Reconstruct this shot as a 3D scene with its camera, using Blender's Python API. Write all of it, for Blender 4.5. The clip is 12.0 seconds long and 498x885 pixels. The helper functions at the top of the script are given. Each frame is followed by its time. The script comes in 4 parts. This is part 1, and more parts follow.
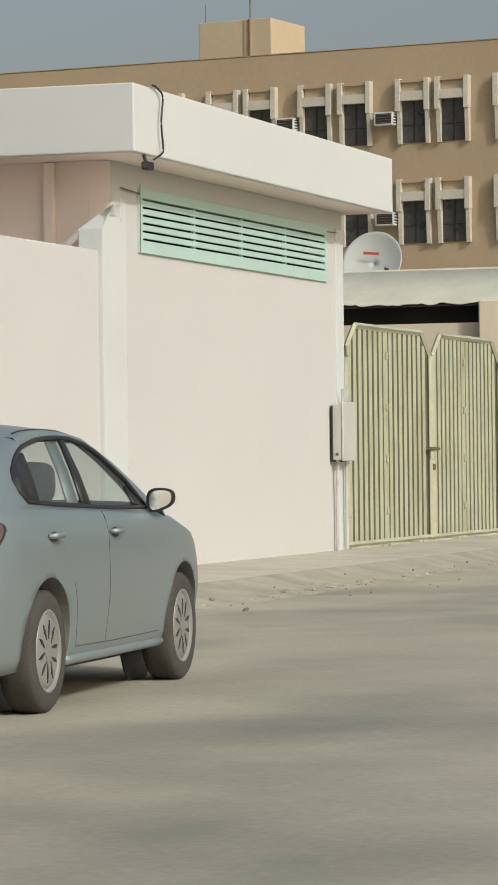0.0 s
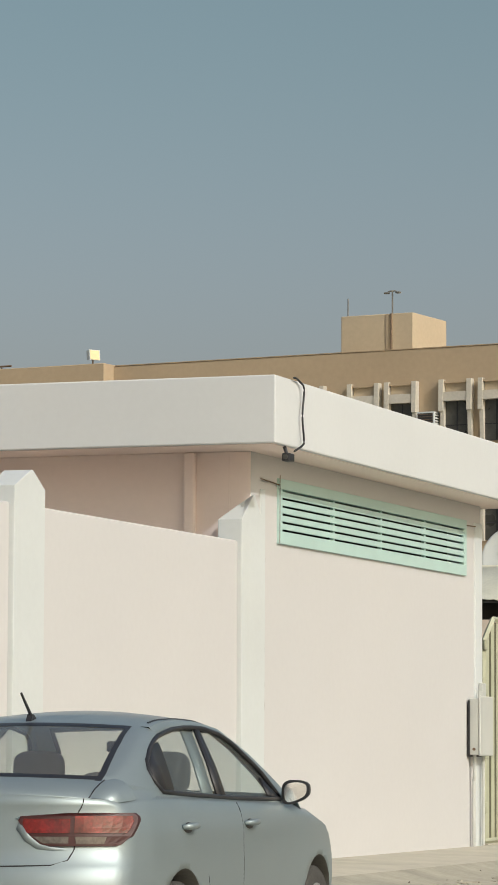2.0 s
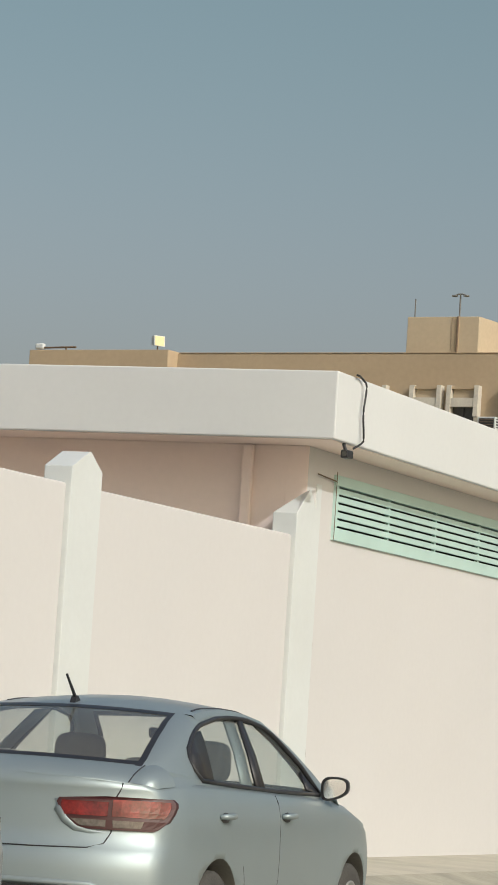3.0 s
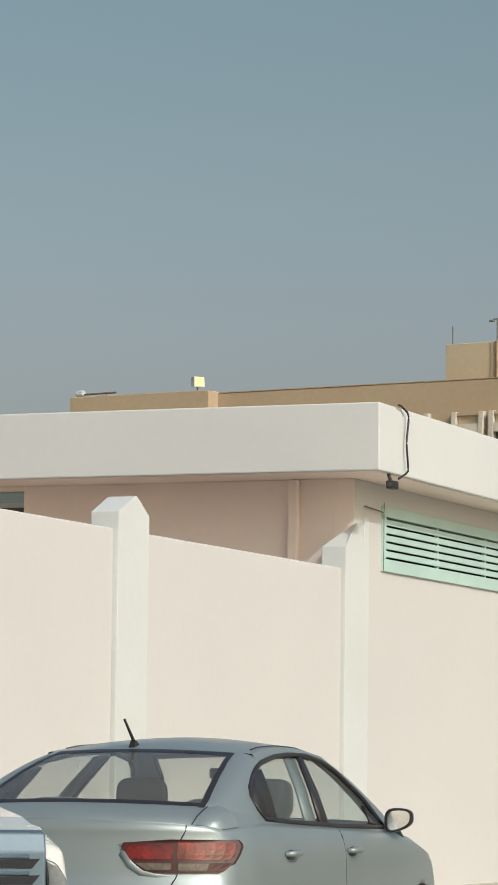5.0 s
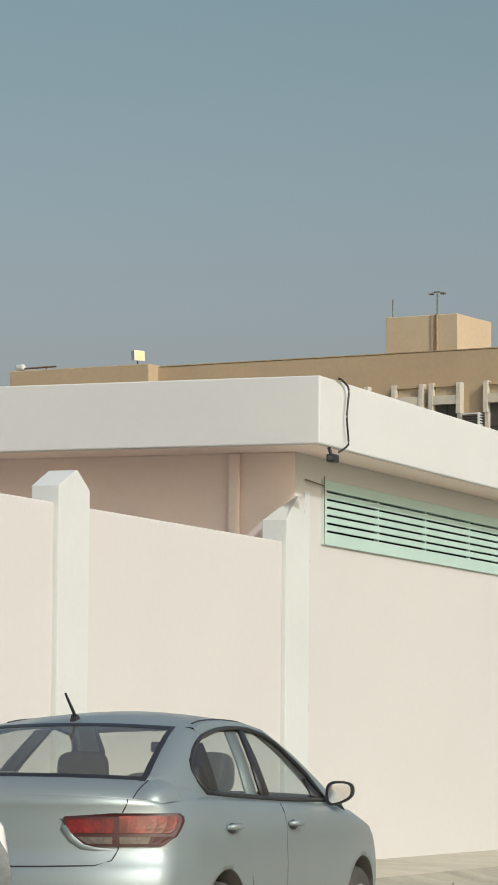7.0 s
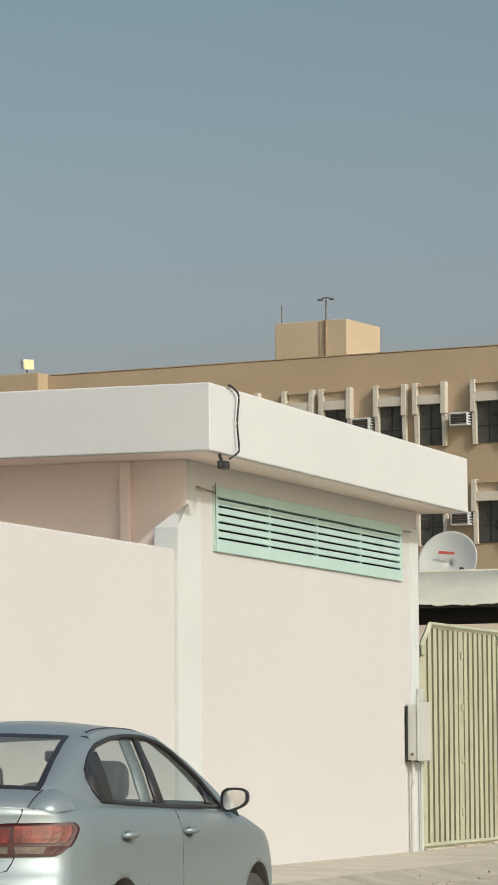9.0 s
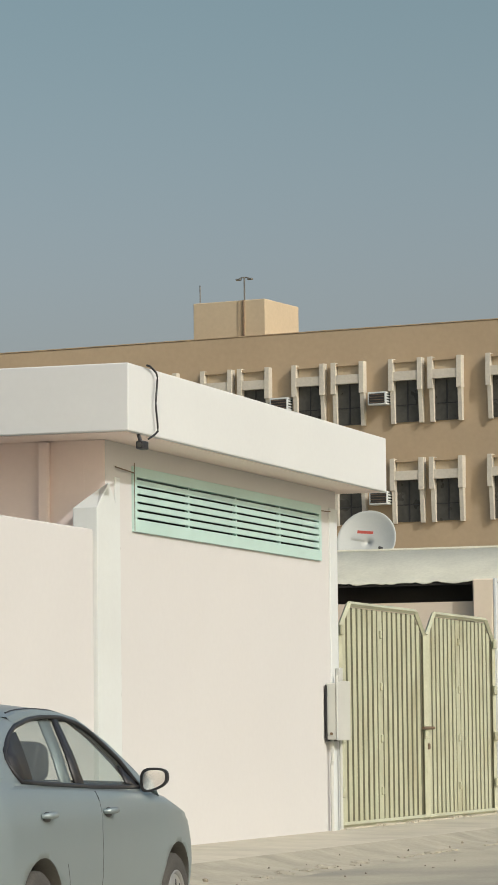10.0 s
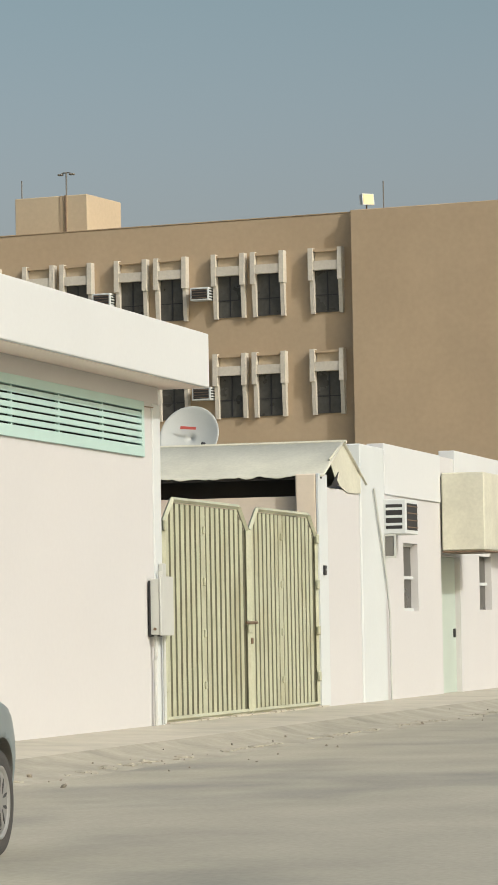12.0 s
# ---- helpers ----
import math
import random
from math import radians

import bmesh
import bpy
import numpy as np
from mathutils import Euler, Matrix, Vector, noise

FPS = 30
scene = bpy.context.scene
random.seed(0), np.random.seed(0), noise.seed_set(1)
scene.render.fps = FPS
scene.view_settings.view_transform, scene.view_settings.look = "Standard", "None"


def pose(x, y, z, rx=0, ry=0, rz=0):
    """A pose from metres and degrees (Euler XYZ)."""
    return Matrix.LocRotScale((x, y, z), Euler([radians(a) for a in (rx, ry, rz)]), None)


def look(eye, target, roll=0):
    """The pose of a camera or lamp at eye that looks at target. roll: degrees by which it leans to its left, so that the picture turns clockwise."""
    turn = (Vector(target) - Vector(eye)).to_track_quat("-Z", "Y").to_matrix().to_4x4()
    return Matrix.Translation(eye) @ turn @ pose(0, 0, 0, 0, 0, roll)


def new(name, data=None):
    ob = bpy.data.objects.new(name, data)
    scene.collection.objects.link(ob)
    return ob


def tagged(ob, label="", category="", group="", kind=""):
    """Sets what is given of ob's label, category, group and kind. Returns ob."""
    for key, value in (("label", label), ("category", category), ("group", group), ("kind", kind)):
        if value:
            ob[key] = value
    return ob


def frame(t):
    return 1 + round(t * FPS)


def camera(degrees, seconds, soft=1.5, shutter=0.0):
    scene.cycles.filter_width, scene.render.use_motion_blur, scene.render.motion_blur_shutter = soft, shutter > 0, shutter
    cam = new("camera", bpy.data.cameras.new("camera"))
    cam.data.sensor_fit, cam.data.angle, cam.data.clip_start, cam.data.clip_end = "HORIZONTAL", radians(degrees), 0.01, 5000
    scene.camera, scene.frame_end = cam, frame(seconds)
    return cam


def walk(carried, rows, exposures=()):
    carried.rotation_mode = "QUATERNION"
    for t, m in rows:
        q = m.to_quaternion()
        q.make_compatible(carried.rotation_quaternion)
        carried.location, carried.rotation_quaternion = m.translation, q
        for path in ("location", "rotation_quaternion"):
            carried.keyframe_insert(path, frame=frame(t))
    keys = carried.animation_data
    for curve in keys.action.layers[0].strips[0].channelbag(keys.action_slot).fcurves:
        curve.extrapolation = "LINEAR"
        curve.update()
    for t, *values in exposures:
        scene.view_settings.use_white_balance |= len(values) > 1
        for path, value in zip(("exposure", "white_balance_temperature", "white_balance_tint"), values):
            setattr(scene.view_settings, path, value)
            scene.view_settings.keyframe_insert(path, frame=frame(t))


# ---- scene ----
# World: y runs along the street wall, x towards the street, z up.
cam = camera(8.407, 12.0, 1.6)
EYE = 1.27
# seconds, yaw, pitch, lean to the right
ROWS = [
    (0.0, 18.175, 0.282, 0.692),
    (0.5, 19.221, 1.493, 0.593),
    (1.0, 20.190, 2.613, -0.537),
    (1.5, 19.837, 4.788, -0.811),
    (2.0, 20.498, 5.217, -0.283),
    (2.5, 21.069, 4.887, -1.324),
    (3.0, 21.502, 5.064, -3.695),
    (3.2, 21.299, 5.026, -3.975),
    (4.8, 22.298, 5.635, -0.865),
    (5.0, 22.271, 5.661, -0.672),
    (5.5, 22.193, 5.573, -0.711),
    (6.0, 22.218, 5.427, -0.677),
    (6.5, 22.012, 5.357, -0.559),
    (6.7, 21.680, 5.235, -0.494),
    (8.3, 20.223, 5.408, 0.021),
    (8.5, 19.963, 5.385, 0.135),
    (9.0, 19.396, 5.345, 0.423),
    (9.5, 18.396, 5.095, 0.641),
    (10.0, 18.019, 4.994, 0.692),
    (10.5, 18.244, 4.666, 0.879),
    (11.0, 18.195, 4.476, 1.227),
    (11.5, 17.072, 3.969, 1.394),
    (12.0, 15.043, 3.186, 1.055),
]
walk(cam, [(t, pose(0, 0, EYE, 90 + pitch, 0, yaw) @ pose(0, 0, 0, 0, 0, -lean)) for t, yaw, pitch, lean in ROWS],
     exposures=[(0.0, -0.05), (0.5, -0.1), (1.0, -0.12), (1.5, -0.06), (2.0, 0.0), (3.0, 0.04), (5.0, 0.06), (11.0, 0.05), (12.0, 0.14)])

# ---- light ----
SUN_TURN, SUN_HIGH = 30.5, 34.5  # degrees from +x towards -y, and above the horizon
world = bpy.data.worlds.new("sky")
scene.world = world
world.use_nodes = True
wn = world.node_tree.nodes
sky = wn.new("ShaderNodeTexSky")
sky.sky_type, sky.sun_disc = "NISHITA", False
sky.sun_elevation = radians(SUN_HIGH)
sky.sun_rotation = radians(90 + SUN_TURN)
sky.altitude, sky.air_density, sky.dust_density, sky.ozone_density = 0, 1.0, 5.0, 1.0
# desert dust: the sky pales to grey towards the horizon
up = wn.new("ShaderNodeTexCoord")
rise = wn.new("ShaderNodeSeparateXYZ")
layer = wn.new("ShaderNodeMapRange")
layer.interpolation_type = "SMOOTHSTEP"
layer.inputs["From Min"].default_value, layer.inputs["From Max"].default_value = 0.085, 0.235
dust = wn.new("ShaderNodeMix")
dust.data_type = "RGBA"
dust.inputs[6].default_value, dust.inputs[7].default_value = (1.18, 1.05, 0.99, 1), (0.93, 0.955, 0.80, 1)
above = wn.new("ShaderNodeMapRange")
above.interpolation_type = "SMOOTHSTEP"
above.inputs["From Min"].default_value, above.inputs["From Max"].default_value = 0.26, 0.6
clear = wn.new("ShaderNodeMix")
clear.data_type = "RGBA"
clear.inputs[7].default_value = (0.95, 1.0, 0.99, 1)
haze = wn.new("ShaderNodeVectorMath")
haze.operation = "MULTIPLY"
world.node_tree.links.new(up.outputs["Generated"], rise.inputs[0])
world.node_tree.links.new(rise.outputs["Z"], layer.inputs[0])
world.node_tree.links.new(layer.outputs[0], dust.inputs[0])
world.node_tree.links.new(sky.outputs[0], haze.inputs[0])
world.node_tree.links.new(rise.outputs["Z"], above.inputs[0])
world.node_tree.links.new(above.outputs[0], clear.inputs[0])
world.node_tree.links.new(dust.outputs[2], clear.inputs[6])
world.node_tree.links.new(clear.outputs[2], haze.inputs[1])
world.node_tree.links.new(haze.outputs[0], wn["Background"].inputs[0])
wn["Background"].inputs[1].default_value = 0.118
sun = new("sun", bpy.data.lights.new("sun", "SUN"))
sun.data.energy, sun.data.angle, sun.data.color = 1.9, radians(0.55), (1.0, 0.995, 0.985)
a, h = radians(SUN_TURN), radians(SUN_HIGH)
sun.matrix_world = look((math.cos(a) * math.cos(h) * 50, -math.sin(a) * math.cos(h) * 50, math.sin(h) * 50), (0, 0, 0))


# ---- materials ----
def material(name, colour, rough=0.8, metal=0.0, vary=0.12, scale=2.0, fine=60.0, bump=0.15, stain=None, stain_amount=0.0, random_tint=0.0, stretch=(1, 1, 1), coat=0.0):
    """Base colour with broad and fine variation, optional stains, and a fine relief."""
    m = bpy.data.materials.new(name)
    m.use_nodes = True
    t = m.node_tree
    b = t.nodes["Principled BSDF"]
    b.inputs["Metallic"].default_value = metal
    b.inputs["Coat Weight"].default_value = coat
    b.inputs["Coat Roughness"].default_value = 0.05
    co = t.nodes.new("ShaderNodeTexCoord")
    mp = t.nodes.new("ShaderNodeMapping")
    mp.inputs["Scale"].default_value = stretch
    t.links.new(co.outputs["Object"], mp.inputs[0])

    def tex(size, detail):
        n = t.nodes.new("ShaderNodeTexNoise")
        n.inputs["Scale"].default_value, n.inputs["Detail"].default_value = size, detail
        t.links.new(mp.outputs[0], n.inputs["Vector"])
        return n.outputs[0]

    def remap(out, a, b, lo, hi):
        n = t.nodes.new("ShaderNodeMapRange")
        for i, v in enumerate((a, b, lo, hi)):
            n.inputs[i + 1].default_value = v
        t.links.new(out, n.inputs[0])
        return n.outputs[0]

    def times(x, y):
        n = t.nodes.new("ShaderNodeMath")
        n.operation = "MULTIPLY"
        t.links.new(x, n.inputs[0])
        t.links.new(y, n.inputs[1])
        return n.outputs[0]

    broad, grain = tex(scale, 4), tex(fine, 3)
    level = times(remap(broad, 0.3, 0.7, 1 - vary, 1 + vary), remap(grain, 0.3, 0.7, 1 - vary * 0.6, 1 + vary * 0.6))
    if random_tint:
        info = t.nodes.new("ShaderNodeObjectInfo")
        level = times(level, remap(info.outputs["Random"], 0, 1, 1 - random_tint, 1 + random_tint))
    base = t.nodes.new("ShaderNodeRGB")
    base.outputs[0].default_value = (*colour, 1)
    out = base.outputs[0]
    if stain:
        mask = remap(tex(scale * 0.45, 7), 0.5, 0.72, 0, stain_amount)
        mix = t.nodes.new("ShaderNodeMix")
        mix.data_type = "RGBA"
        t.links.new(mask, mix.inputs[0])
        t.links.new(out, mix.inputs[6])
        mix.inputs[7].default_value = (*stain, 1)
        out = mix.outputs[2]
    sc = t.nodes.new("ShaderNodeVectorMath")
    sc.operation = "SCALE"
    t.links.new(out, sc.inputs[0])
    t.links.new(level, sc.inputs["Scale"])
    t.links.new(sc.outputs[0], b.inputs["Base Color"])
    t.links.new(remap(broad, 0.3, 0.7, max(rough - 0.06, 0.02), min(rough + 0.06, 1)), b.inputs["Roughness"])
    if bump:
        bp = t.nodes.new("ShaderNodeBump")
        bp.inputs["Strength"].default_value, bp.inputs["Distance"].default_value = bump, 0.01
        t.links.new(grain, bp.inputs["Height"])
        t.links.new(bp.outputs[0], b.inputs["Normal"])
    return m


def glass(name, tint, rough=0.02, dust=0.06):
    """Thin window glass: part see-through, part glossy, with a thin film of dust."""
    m = bpy.data.materials.new(name)
    m.use_nodes = True
    t = m.node_tree
    t.nodes.remove(t.nodes["Principled BSDF"])
    tr, gl, mix, fr, pw, ml = (t.nodes.new("ShaderNode" + k) for k in ("BsdfTransparent", "BsdfGlossy", "MixShader", "LayerWeight", "Math", "Math"))
    tr.inputs[0].default_value = (*tint, 1)
    gl.inputs["Roughness"].default_value = rough
    fr.inputs[0].default_value = 0.5
    pw.operation, ml.operation = "POWER", "MULTIPLY_ADD"
    pw.inputs[1].default_value, ml.inputs[1].default_value, ml.inputs[2].default_value = 5.0, 0.75, 0.085
    t.links.new(fr.outputs["Facing"], pw.inputs[0])
    t.links.new(pw.outputs[0], ml.inputs[0])
    t.links.new(ml.outputs[0], mix.inputs[0])
    t.links.new(tr.outputs[0], mix.inputs[1])
    t.links.new(gl.outputs[0], mix.inputs[2])
    film, over = t.nodes.new("ShaderNodeBsdfDiffuse"), t.nodes.new("ShaderNodeMixShader")
    film.inputs[0].default_value = (0.42, 0.41, 0.37, 1)
    over.inputs[0].default_value = dust
    t.links.new(mix.outputs[0], over.inputs[1])
    t.links.new(film.outputs[0], over.inputs[2])
    t.links.new(over.outputs[0], t.nodes["Material Output"].inputs[0])
    return m


PINK = material("pink_wall_paint", (0.563, 0.556, 0.548), 0.9, vary=0.015, scale=0.7, fine=14, bump=0.015, stain=(0.55, 0.532, 0.515), stain_amount=0.3)
# the pink paint made lighter and warmer: bounced light put into its colour
PINKBOUNCE = material("bounce_lit_pink_paint", (0.82, 0.70, 0.635), 0.9, vary=0.02, scale=0.6, fine=14, bump=0.02, stain=(0.77, 0.65, 0.59), stain_amount=0.35)
CREAM = material("cream_trim_paint", (0.575, 0.605, 0.60), 0.85, vary=0.02, scale=1.2, fine=16, bump=0.02, stain=(0.55, 0.56, 0.53), stain_amount=0.3)
WHITE = material("white_fascia_paint", (0.60, 0.615, 0.61), 0.85, vary=0.015, scale=0.8, fine=16, bump=0.02, stain=(0.58, 0.575, 0.55), stain_amount=0.3)
MINT = material("mint_vent_paint", (0.44, 0.60, 0.56), 0.55, vary=0.05, scale=2, fine=60, bump=0.1)
# near-black standing for shade behind louvre slats and grille bars
DARK = material("shade_black", (0.03, 0.03, 0.03), 0.9, vary=0.1, bump=0)
BLACK = material("black_plastic", (0.02, 0.02, 0.022), 0.45, vary=0.1, bump=0.05)
OLIVE = material("olive_gate_paint", (0.44, 0.45, 0.33), 0.55, vary=0.08, scale=3, fine=30, bump=0.06, stain=(0.33, 0.31, 0.20), stain_amount=0.7)
PEACH = material("peach_wall_paint", (0.70, 0.61, 0.49), 0.9, vary=0.03, scale=0.7, fine=14, bump=0.02, stain=(0.62, 0.53, 0.43), stain_amount=0.4)
# dark grey standing for the shade under the canopy; also on its beam
CANOPYDARK = material("under_canopy_shade", (0.045, 0.042, 0.038), 0.85, vary=0.2, scale=3, bump=0.05)
# gate olive with the shade of the bar gaps put into its colour
OLIVESHADE = material("shaded_olive_sheet", (0.11, 0.105, 0.065), 0.7, vary=0.1, scale=3, bump=0.1)
RUST = material("rusty_steel", (0.16, 0.11, 0.07), 0.8, vary=0.3, scale=8)
CABINETDARK = material("dull_dark_metal", (0.16, 0.155, 0.14), 0.7, vary=0.1, scale=5, bump=0.05)
GREYBOX = material("grey_cabinet_paint", (0.50, 0.51, 0.48), 0.5, vary=0.05, scale=3, bump=0.05)
TAN = material("tan_render", (0.44, 0.34, 0.225), 0.92, vary=0.05, scale=0.35, fine=6, bump=0.04, stain=(0.39, 0.295, 0.19), stain_amount=0.5)
TANLIGHT = material("light_tan_render", (0.50, 0.405, 0.28), 0.92, vary=0.05, scale=0.5, fine=8, bump=0.06)
# kept pale so that the unseen yard throws sunlight upwards
YARD = material("pale_bounce_paving", (0.70, 0.62, 0.50), 0.95, vary=0.06, scale=0.8, fine=20, bump=0.05)
CONCRETE = material("pale_concrete", (0.56, 0.52, 0.44), 0.9, vary=0.08, scale=1.5, fine=12, bump=0.06)
ROAD = material("dusty_asphalt", (0.37, 0.345, 0.27), 0.95, vary=0.12, scale=0.75, fine=22, bump=0.06, stain=(0.20, 0.198, 0.17), stain_amount=1.0, stretch=(1.0, 0.7, 1))
KERB = material("crumbled_kerb_concrete", (0.37, 0.345, 0.275), 0.95, vary=0.12, scale=2.2, fine=16, bump=0.1, stain=(0.25, 0.24, 0.19), stain_amount=0.8)
PAVE = material("dusty_concrete_pavement", (0.46, 0.43, 0.35), 0.95, vary=0.08, scale=1.6, fine=10, bump=0.08, stain=(0.35, 0.33, 0.265), stain_amount=0.6)
DARKGLASS = material("dusty_dark_window", (0.06, 0.058, 0.05), 0.3, vary=0.25, scale=1.2, fine=8, bump=0)
GALV = material("pale_painted_sheet", (0.57, 0.56, 0.455), 0.75, metal=0.0, vary=0.08, scale=2, fine=20, bump=0.1)
DISHPAINT = material("grey_dish_paint", (0.42, 0.44, 0.42), 0.6, vary=0.05, bump=0.05)
RED = material("red_print", (0.5, 0.09, 0.07), 0.6, bump=0)


# ---- building helpers ----
def part(name, bm, mat, parent=None, label="", smooth=False):
    """Links a bmesh as one mesh object under a thing or a part."""
    me = bpy.data.meshes.new(name)
    bmesh.ops.recalc_face_normals(bm, faces=bm.faces)
    if smooth:
        for f in bm.faces:
            f.smooth = True
    bm.to_mesh(me)
    bm.free()
    for m in mat if isinstance(mat, (list, tuple)) else [mat]:
        me.materials.append(m)
    ob = new(name, me)
    if parent:
        ob.parent = parent
    if label:
        ob["label"] = label
    return ob


def thing(name, label, category, group="", kind="", at=None):
    ob = new(name)
    ob.empty_display_size = 0.2
    if at is not None:
        ob.matrix_basis = at
    return tagged(ob, label, category, group, kind)


def add_box(bm, x0, x1, y0, y1, z0, z1, bevel=0.0, seg=1):
    made = bmesh.ops.create_cube(bm, size=1)
    vs = made["verts"]
    for v in vs:
        v.co = Vector(((x0 + x1) / 2 + v.co.x * (x1 - x0), (y0 + y1) / 2 + v.co.y * (y1 - y0), (z0 + z1) / 2 + v.co.z * (z1 - z0)))
    if bevel:
        es = list({e for v in vs for e in v.link_edges})
        bmesh.ops.bevel(bm, geom=es, offset=bevel, segments=seg, profile=0.5, affect="EDGES")
    return bm


def boxed(x0, x1, y0, y1, z0, z1, bevel=0.0, seg=1):
    return add_box(bmesh.new(), x0, x1, y0, y1, z0, z1, bevel, seg)


def add_tube(bm, points, r, seg=8):
    """A round bar along a line of points."""
    rings = []
    pts = [Vector(p) for p in points]
    for i, p in enumerate(pts):
        d = (pts[min(i + 1, len(pts) - 1)] - pts[max(i - 1, 0)]).normalized()
        side = d.cross(Vector((0, 0, 1)))
        side = side.normalized() if side.length > 0.01 else Vector((1, 0, 0))
        up = side.cross(d)
        rr = r[i] if isinstance(r, (list, tuple)) else r
        rings.append([bm.verts.new(p + side * math.cos(2 * math.pi * k / seg) * rr + up * math.sin(2 * math.pi * k / seg) * rr) for k in range(seg)])
    for a, b in zip(rings, rings[1:]):
        for k in range(seg):
            bm.faces.new((a[k], a[(k + 1) % seg], b[(k + 1) % seg], b[k]))
    bm.faces.new(rings[0])
    bm.faces.new(rings[-1])
    return bm


def tubed(points, r, seg=8):
    return add_tube(bmesh.new(), points, r, seg)


def add_prism(bm, outline, axis, a, b):
    """Extrudes an outline of (p, q) along an axis: x: (y, z), y: (x, z), z: (x, y)."""
    def at(p, q, c):
        return (c, p, q) if axis == "x" else (p, c, q) if axis == "y" else (p, q, c)
    lo = [bm.verts.new(at(p, q, a)) for p, q in outline]
    hi = [bm.verts.new(at(p, q, b)) for p, q in outline]
    n = len(lo)
    for i in range(n):
        bm.faces.new((lo[i], lo[(i + 1) % n], hi[(i + 1) % n], hi[i]))
    bm.faces.new(lo)
    bm.faces.new(hi)
    return bm


def prism(outline, axis, a, b):
    return add_prism(bmesh.new(), outline, axis, a, b)


def panel_with_holes(axis, face, back, lo, hi, z0, z1, holes, mat, parent, name):
    """A wall slab along one axis with rectangular openings (lo, hi, z0, z1) through it."""
    cuts = sorted({lo, hi, *[h[0] for h in holes], *[h[1] for h in holes]})
    levels = sorted({z0, z1, *[h[2] for h in holes], *[h[3] for h in holes]})
    bm = bmesh.new()
    for a, b in zip(cuts, cuts[1:]):
        for c, d in zip(levels, levels[1:]):
            if any(h[0] <= a and b <= h[1] and h[2] <= c and d <= h[3] for h in holes):
                continue
            if axis == "y":
                add_box(bm, min(face, back), max(face, back), a, b, c, d)
            else:
                add_box(bm, a, b, min(face, back), max(face, back), c, d)
    bmesh.ops.remove_doubles(bm, verts=bm.verts, dist=1e-4)
    bm.verts.index_update()
    seen = {}
    for f in bm.faces:
        seen.setdefault(tuple(sorted(v.index for v in f.verts)), []).append(f)
    bmesh.ops.delete(bm, geom=[f for fs in seen.values() if len(fs) > 1 for f in fs], context="FACES_ONLY")
    return part(name, bm, mat, parent)


# ---- ground ----
WALL = -11.58  # street face of the boundary wall
bm = bmesh.new()
xs = [-900, -200, -60, -30, -20] + [-14 + i * 1.0 for i in range(27)] + [20, 40, 120, 400, 900]
ys = [-900, -200, -40, -10, 0] + [2 + i * 1.5 for i in range(50)] + [90, 120, 200, 500, 1500]
grid = [[bm.verts.new((x, y, (noise.noise(Vector((x * 0.3, y * 0.2, 3))) * 0.012) if -14 < x < 14 and 0 < y < 80 else 0)) for y in ys] for x in xs]
for i in range(len(xs) - 1):
    for j in range(len(ys) - 1):
        bm.faces.new((grid[i][j], grid[i + 1][j], grid[i + 1][j + 1], grid[i][j + 1]))
ground = tagged(part("ground", bm, ROAD, smooth=True), "dusty sand-covered grey asphalt road surface", "road", kind="structure")

bm = bmesh.new()
profile = [(-9.2, -0.03), (-9.38, 0.008), (-9.6, 0.02), (-9.85, 0.05), (-10.05, 0.09), (-10.22, 0.132), (-10.34, 0.146), (-10.7, 0.155), (-11.1, 0.163), (-11.7, 0.175)]
rows = []
for j in range(330):
    y = 6 + j * 0.22
    row = []
    for k, (x, z) in enumerate(profile):
        n = noise.noise(Vector((x * 1.3, y * 0.7, 7))) + 0.5 * noise.noise(Vector((x * 4, y * 2.6, 1)))
        row.append(bm.verts.new((x + (0.06 * n if k < 7 else 0), y, z + ((0.007 if k < 6 else 0.001) * n if 0 < k < 9 else 0))))
    rows.append(row)
for a, b in zip(rows, rows[1:]):
    for k in range(len(profile) - 1):
        bm.faces.new((a[k], a[k + 1], b[k + 1], b[k])).material_index = 1 if k < 5 else 0
tagged(part("pavement", bm, [PAVE, KERB], smooth=True), "worn dusty concrete pavement with a crumbled sloping edge", "pavement", kind="structure")


# out of view, added to bounce sun under the eave
tagged(part("yard", boxed(-30, WALL - 0.3, 8, 31.0, 0.02, 0.06), YARD), "unseen pale yard added behind the boundary wall to bounce light", "yard", kind="structure")

# loose stones and crumbs of concrete along the crumbled edge
rng = random.Random(4)
bm = bmesh.new()
for k in range(150):
    y = 20 + 45 * rng.random()
    edge = rng.choice((-9.2, -9.3, -9.5, -9.5, -9.7, -8.9))
    x = edge + rng.gauss(0, 0.16)
    r = min(0.03, 0.005 + abs(rng.gauss(0, 0.007)))
    z = float(np.interp(-x, [-q[0] for q in profile], [q[1] for q in profile])) if x < -9.0 else 0.0
    made = bmesh.ops.create_icosphere(bm, subdivisions=1, radius=r)
    turn = Euler((rng.random() * 6, rng.random() * 6, rng.random() * 6)).to_matrix()
    for v in made["verts"]:
        v.co = turn @ Vector((v.co.x * 1.4, v.co.y, v.co.z * 0.7)) * (0.8 + 0.4 * rng.random()) + Vector((x, y, z + r * 0.3))
tagged(part("rubble", bm, material("rubble_stone", (0.24, 0.21, 0.165), 0.95, vary=0.3, scale=6)), "loose stones and crumbs of concrete on the kerb", "rubble", kind="stuff")

